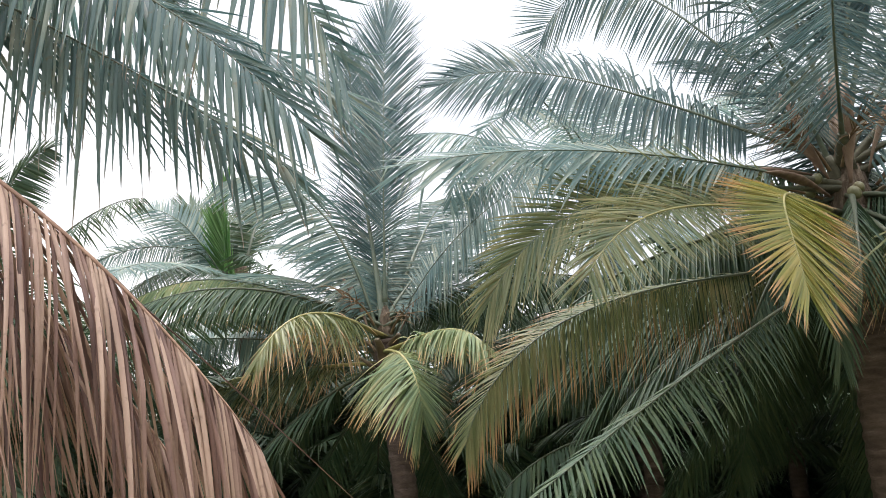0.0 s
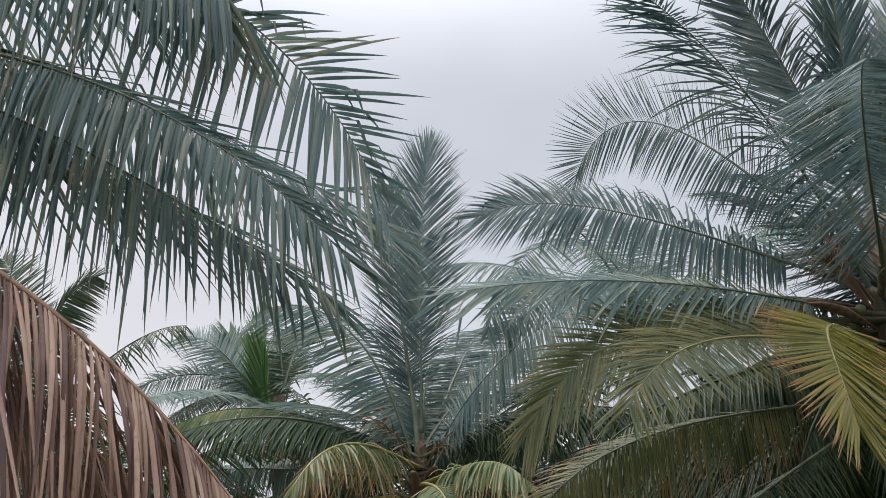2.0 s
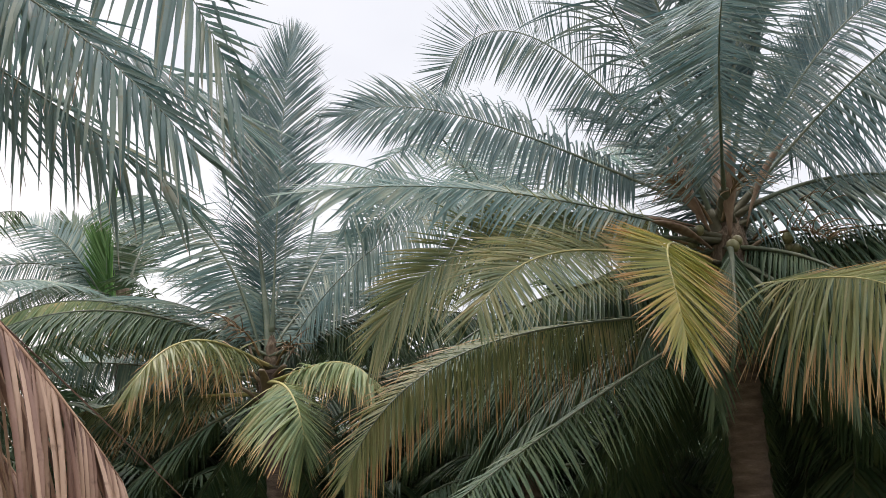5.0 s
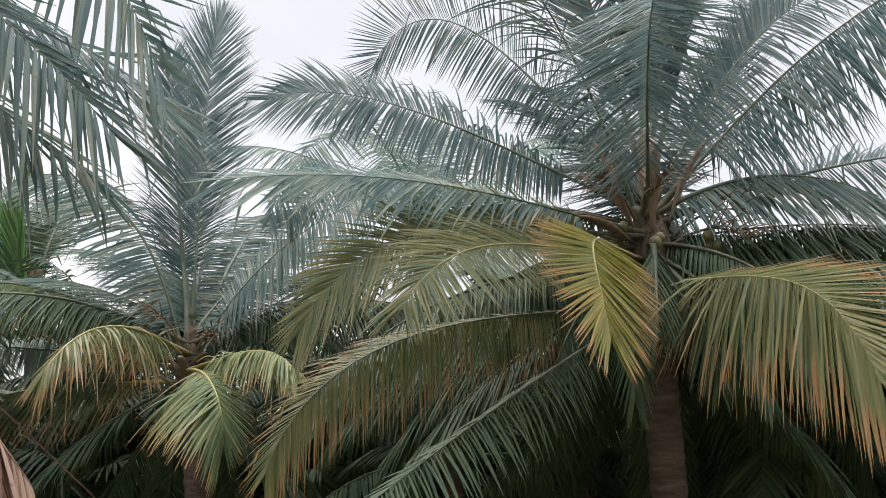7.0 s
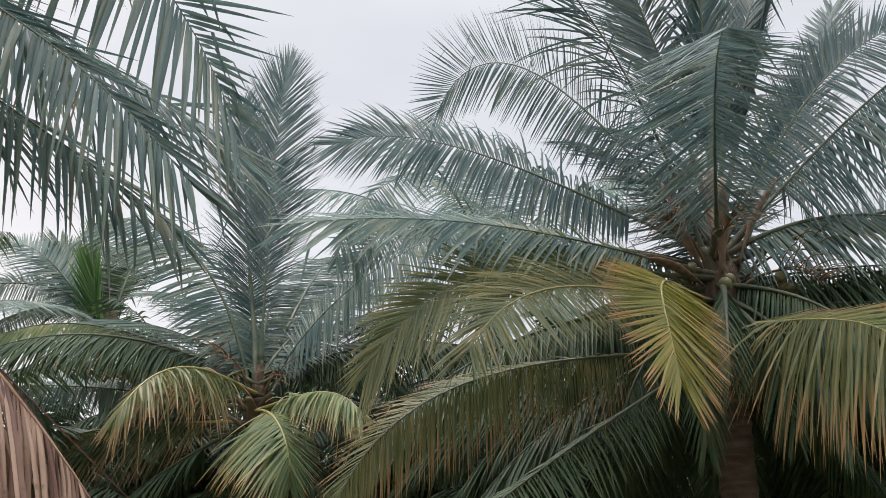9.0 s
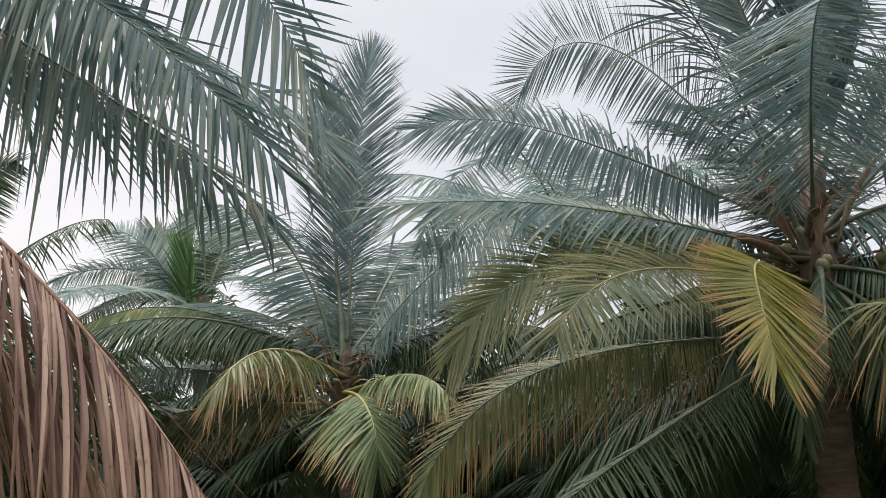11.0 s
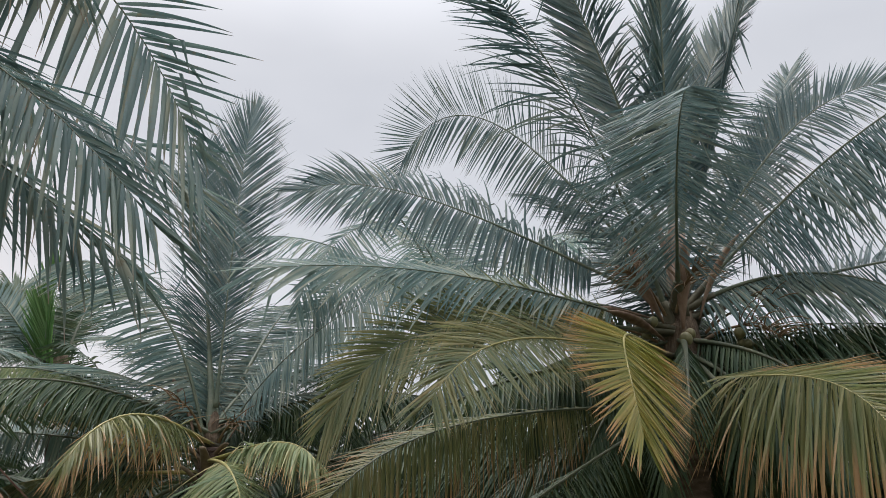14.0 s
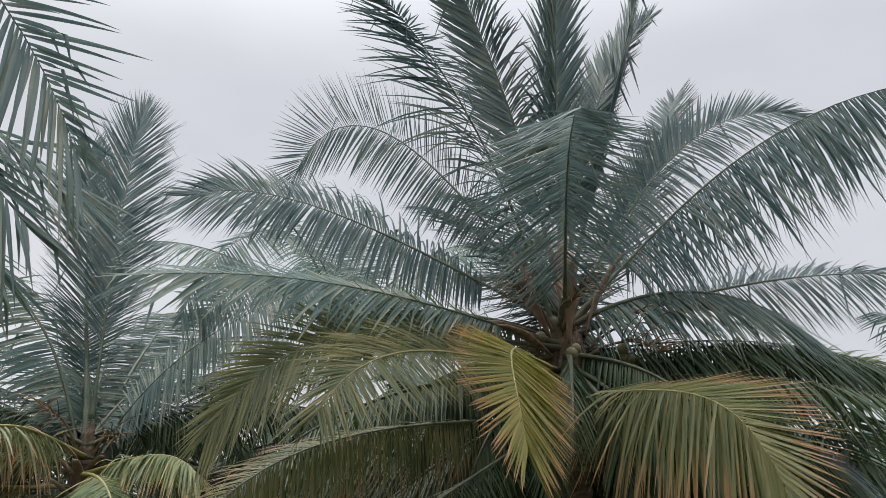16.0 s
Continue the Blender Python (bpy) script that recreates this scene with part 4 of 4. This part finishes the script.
# ---- the palm behind the big one ----
foot_d, heart_d = (1.69, 13.42, 0.00), (-0.40, -0.30, 7.26)
palm_d = palm_thing(foot_d, "grey-green coconut palm standing behind other palms", group="coconut palms")
trunk(palm_d, (0, 0, 0), (heart_d[0], heart_d[1], heart_d[2] - 0.25), 0.28, 12, M_TRUNK)
fibre_sheath(palm_d, heart_d, 13)
frond(palm_d, heart_d, 57, az=-159.91, el=83.854, length=5.285, sag=156.995, bend=27.134, power=0.793, rise=-0.22,
      leaf=M_LEAF_GREY_HAZE, rib=M_RIB, longest=0.74, droop=(0.21, 0.83), ragged=0.07, twist=37.438, wide=0.035, pairs=100, stout=0.45, bare=0.1, spread=(1.09, 1.0), lift=2.882, left=1.04, right=0.531, stiff=0.696, grade=0.251)
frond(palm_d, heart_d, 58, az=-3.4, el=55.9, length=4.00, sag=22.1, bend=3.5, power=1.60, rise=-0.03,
      leaf=M_LEAF_GREY_HAZE, rib=M_RIB, longest=0.74, droop=0.5, ragged=0.07, wide=0.035, pairs=100, stout=0.45, bare=0.1)
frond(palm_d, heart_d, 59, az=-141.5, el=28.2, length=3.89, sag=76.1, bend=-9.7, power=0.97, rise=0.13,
      leaf=M_LEAF_GREY_HAZE, rib=M_RIB, longest=0.74, droop=(0.75, 0.15), ragged=0.07, wide=0.035, pairs=100, stout=0.45, bare=0.1, twist=33)
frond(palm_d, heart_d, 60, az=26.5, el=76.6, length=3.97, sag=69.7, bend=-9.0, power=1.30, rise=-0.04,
      leaf=M_LEAF_GREY_HAZE, rib=M_RIB, longest=0.74, droop=0.5, ragged=0.07, wide=0.035, pairs=100, stout=0.45, bare=0.1)
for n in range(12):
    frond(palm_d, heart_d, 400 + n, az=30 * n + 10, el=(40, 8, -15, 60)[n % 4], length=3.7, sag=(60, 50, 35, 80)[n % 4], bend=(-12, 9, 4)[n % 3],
          leaf=M_LEAF_GREY_HAZE, rib=M_RIB, longest=0.68, droop=1.0, pairs=90, joints=4)

# ---- the near palm ----
foot_g, heart_g = (-4.98, 3.81, 0.00), (0.50, -0.30, 6.98)
palm_g = palm_thing(foot_g, "near coconut palm with hanging green fronds and dead brown ones", group="coconut palms")
trunk(palm_g, (0, 0, 0), (heart_g[0], heart_g[1], heart_g[2] - 0.25), 0.32, 14, M_TRUNK)
fibre_sheath(palm_g, heart_g, 15)
frond(palm_g, heart_g, 61, az=80.2, el=82.4, length=3.70, sag=131.4, bend=13.6, power=0.94, rise=-0.71,
      leaf=M_LEAF_NEAR, rib=M_RIB_DARK, longest=1.1, droop=(1.5, 3.4), joints=6, pairs=120, wide=0.03, twist=-20, ragged=0.14, stout=0.6, gaps=0.1)
frond(palm_g, heart_g, 62, az=83.968, el=43.975, length=4.453, sag=112.361, bend=-7.621, power=0.808, rise=0.25,
      leaf=M_LEAF_NEAR, rib=M_RIB_DARK, longest=1.0, droop=(1.25, 3.72), single=True, joints=7, pairs=96, twist=-57.803, wide=0.031, left=0.491, spread=(1.5, 1.53), ragged=0.22, stout=0.6, lift=42.512, right=1.136, stiff=0.861, grade=0.87, gaps=0.06)
frond(palm_g, heart_g, 63, az=73.309, el=-1.045, length=3.873, sag=31.98, bend=0.125, power=0.792, rise=0.29,
      leaf=M_LEAF_NEAR, rib=M_RIB_DARK, longest=0.95, droop=(1.39, 3.0), joints=7, pairs=128, wide=0.026, twist=-4.722, ragged=0.13, gaps=0.12, stout=0.6, tangle=1.5, grade=0.76, spread=(1.59, 1.47), tip=0.85, lift=31.454, left=1.1, right=1.35, stiff=0.839)
frond(palm_g, heart_g, 64, az=89.047, el=-9.2, length=4.17, sag=41.159, bend=12.43, power=1.493, rise=0.12,
      leaf=M_LEAF_NEAR, rib=M_RIB_DARK, longest=0.7, droop=(0.76, 2.44), joints=6, pairs=130, wide=0.024, twist=-34.603, ragged=0.2, gaps=0.08, stout=0.6, tangle=1.8, grade=0.724, spread=(0.87, 0.95), tip=1.1, lift=15.566, left=0.633, right=0.85, stiff=0.695)
frond(palm_g, heart_g, 67, az=86.0, el=-16.0, length=3.99, sag=21.2, bend=10.4, power=0.81, rise=0.12,
      leaf=M_LEAF_NEAR, rib=M_RIB_DARK, longest=0.85, droop=(1.3, 2.6), joints=6, pairs=130, wide=0.026, twist=-24, ragged=0.16, gaps=0.16, stout=0.6, tangle=1.8, grade=0.6, spread=0.85, tip=0.7)
frond(palm_g, heart_g, 65, az=95.1, el=-13.7, length=4.22, sag=37.3, bend=4.2, power=1.09, rise=-0.71,
      leaf=M_LEAF_DRY, rib=M_RIB_DRY, longest=1.5, droop=2.3, single=True, joints=9, pairs=140, wide=0.021, ragged=0.32, sway=0.24, gaps=0.05, tangle=1.8, stiff=0.3, grade=0, spread=0.5, lift=4, clump=5)
frond(palm_g, heart_g, 66, az=90.0, el=-29.4, length=4.05, sag=34.0, bend=-5.5, power=2.77, rise=-0.75,
      leaf=M_LEAF_DRY, rib=M_RIB_DRY, longest=1.6, droop=2.4, joints=8, pairs=130, wide=0.02, ragged=0.35, sway=0.28, tangle=1.8, gaps=0.12, stiff=0.3, grade=0, spread=0.5, lift=4, clump=6)


# ---- young palms and far palms: a few built, the rest copies ----
def wild_palm(foot, heart, label, seed, fronds, length, leaf, rib, group, thick=0.24, pairs=60, tilt=(80, -12), joints=4, droop=0.9):
    rng = random.Random(seed)
    ob = palm_thing(foot, label, group=group)
    top = local(heart, foot)
    trunk(ob, (0, 0, 0), (top[0], top[1], max(0.3, top[2] - 0.15)), thick, seed + 1, M_TRUNK, 0.3)
    for k in range(fronds):
        u = k / max(1, fronds - 1)
        el = tilt[0] + (tilt[1] - tilt[0]) * u + rng.uniform(-8, 8)
        frond(ob, top, seed * 50 + k, az=137.5 * k + rng.uniform(-12, 12), el=el, length=length * rng.uniform(0.85, 1.1),
              sag=rng.uniform(45, 85), bend=rng.uniform(-15, 15), power=1.7, leaf=leaf, rib=rib, pairs=pairs, joints=joints,
              ribs=12, longest=0.24 * length, droop=droop * rng.uniform(0.7, 1.5), wide=0.045, bare=0.16)
    return ob


# understory palms: the grove's shade is put into their dark leaf colour
under = wild_palm((3.75, 12.58, 0.00), (3.46, 12.48, 4.78), "small dark coconut palm with a slender reddish trunk", 61, 15, 2.6,
                  M_LEAF_SHADE, M_RIB_DARK, "palms of the understory", 0.24)
trunk(under_two := palm_thing((1.51, 11.00, 0.00), "coconut palm with a slender reddish-brown ringed trunk", group="palms of the understory"),
      (0, 0, 0), local((1.41, 11.00, 4.02), (1.51, 11.00, 0.00)), 0.24, 62, M_TRUNK, 0.2)
for n in range(9):
    frond(under_two, local((1.41, 11.00, 4.02), (1.51, 11.00, 0.00)), 640 + n, az=137.5 * n, el=55 - 8 * n, length=2.6, sag=60, power=1.7, leaf=M_LEAF_SHADE,
          rib=M_RIB_DARK, pairs=46, joints=4, ribs=12, longest=0.6, droop=1.0, wide=0.042)

far_right = wild_palm((13.2, 13.0, 0), (13.0, 12.8, 5.9), "coconut palm in the distance, partly hidden by nearer fronds", 66, 16, 3.8, M_LEAF, M_RIB,
                      "coconut palms", 0.28, pairs=60, tilt=(70, -25))
young = [wild_palm((-6 + 4 * n, 20.0 + n, 0), (-6 + 4 * n, 20.0 + n, 2.6), "young coconut palm with dark green fronds in the shade", 70 + n, 16, 3.2,
                   M_LEAF_SHADE, M_RIB_DARK, "palms of the understory", tilt=(76, -25)) for n in range(3)]
leaning = wild_palm((5.93, 9.70, 0.00), (5.15, 9.60, 5.12), "coconut palm with a leaning ringed brown trunk in the shade", 63, 14, 3.0, M_LEAF_SHADE, M_RIB_DARK,
                    "palms of the understory", 0.25, pairs=56, tilt=(60, -20))
middle = wild_palm((4.9, 10.6, 0), (4.9, 10.6, 4.5), "coconut palm with a dark crown hidden under larger palms", 69, 17, 3.2, M_LEAF_SHADE, M_RIB_DARK,
                   "palms of the understory", 0.26, tilt=(60, -35))
behind = wild_palm((-0.7, 14.6, 0), (-0.6, 14.5, 5.5), "coconut palm with a dark crown half hidden behind larger palms", 74, 16, 3.2, M_LEAF_SHADE, M_RIB_DARK,
                   "palms of the understory", 0.26, tilt=(58, -30))
copy_thing(behind, pose(-3.6, 15.4, -0.3, 0, 0, 140))
copy_thing(behind, pose(1.3, 16.2, -0.1, 0, 0, 250))
for n in range(8):
    copy_thing(middle, pose((7.2, 9.4, 8.2, 11.8, 6.3, -7.4, -6.2, -8.8)[n], (10.4, 10.2, 13.4, 12.0, 12.8, 9.2, 10.8, 8.2)[n], -0.25 * (n % 3), 0, 0, 70 + 80 * n))
rng_far = random.Random(8)
for n in range(60):
    bearing = radians(-46 + 96 * ((n * 0.618) % 1.0))
    away = 12.0 + 15 * ((n * 0.37) % 1.0) + rng_far.uniform(0, 2)
    copy_thing(young[n % 3], pose(away * math.sin(bearing), away * math.cos(bearing), rng_far.uniform(-1.4, 0.0), 0, 0, rng_far.uniform(0, 360)))

# unseen palms added round the back of the grove to shade it
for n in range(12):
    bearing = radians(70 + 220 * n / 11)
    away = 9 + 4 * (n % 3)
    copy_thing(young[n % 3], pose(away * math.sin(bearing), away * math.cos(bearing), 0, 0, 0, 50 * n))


# ---- undergrowth and the far belt of woods ----
def sprays(name, spots, seed, material, label, arcs=11, length=2.4):
    """Tufts of arching leaves, one model turned and sized for each spot, all in one mesh."""
    rng = random.Random(seed)
    rows, uvs = [], []
    for k in range(arcs):
        s, path, across = midrib((0, 0, 0), 137.5 * k, 75 - 80 * k / arcs, length, 70, rng.uniform(-20, 20), 1.6, 21)
        r, u = leaflet_arrays(rng, s, path, across, 26, 0.3 * length, 0.9, bare=0.08, wide=0.06, joints=3)
        rows, uvs = rows + r, uvs + u
    tuft = np.concatenate([r.reshape(-1, 3) for r in rows])
    uv = np.concatenate(uvs)
    faces = np.array([f for k in range(len(rows)) for f in blade_faces(3, k * 12)])
    verts, all_faces, all_uvs = [], [], []
    for k, (x, y, z, size) in enumerate(spots):
        a = rng.uniform(0, 6.28)
        turn = np.array([[math.cos(a), -math.sin(a), 0], [math.sin(a), math.cos(a), 0], [0, 0, 1]])
        verts.append(tuft @ turn.T * size + (x, y, z))
        all_faces.append(faces + k * len(tuft))
        all_uvs.append(uv)
    me = mesh_of(name, np.concatenate(verts).tolist(), np.concatenate(all_faces).tolist(), material, np.concatenate(all_uvs))
    return tagged(new(name, me), label, kind="stuff")


def ring_of(count, bearing_from, bearing_to, near, far, low, high, seed):
    rng = random.Random(seed)
    out = []
    for k in range(count):
        b, d = radians(rng.uniform(bearing_from, bearing_to)), rng.uniform(near, far)
        out.append((d * math.sin(b), d * math.cos(b), rng.uniform(low, high), rng.uniform(0.8, 1.3)))
    return out


# leaf tufts that close the gaps, shade put into their dark colour
sprays("undergrowth", ring_of(170, -50, 60, 10.5, 27, -0.2, 1.6, 3), 4, M_LEAF_SHADE, "dense dark undergrowth of palm shoots and shrubs")
sprays("undergrowth", ring_of(60, 24, 58, 13, 22, 2.0, 4.4, 9), 10, M_LEAF_SHADE, "tall dark undergrowth of palm leaves", 10, 2.4)
sprays("undergrowth", ring_of(46, -42, 4, 14.5, 22, 2.6, 4.4, 19), 20, M_LEAF_SHADE, "tall dark undergrowth of palm leaves", 10, 2.4)
sprays("undergrowth", ring_of(44, 4, 25, 13.5, 20, 2.0, 3.8, 29), 30, M_LEAF_SHADE, "tall dark undergrowth of palm leaves", 10, 2.4)
sprays("far_woods", ring_of(230, -60, 70, 28, 40, 0.5, 4.4, 5), 6, M_LEAF_SHADE, "dark belt of palm woods in the distance", 10, 2.6)
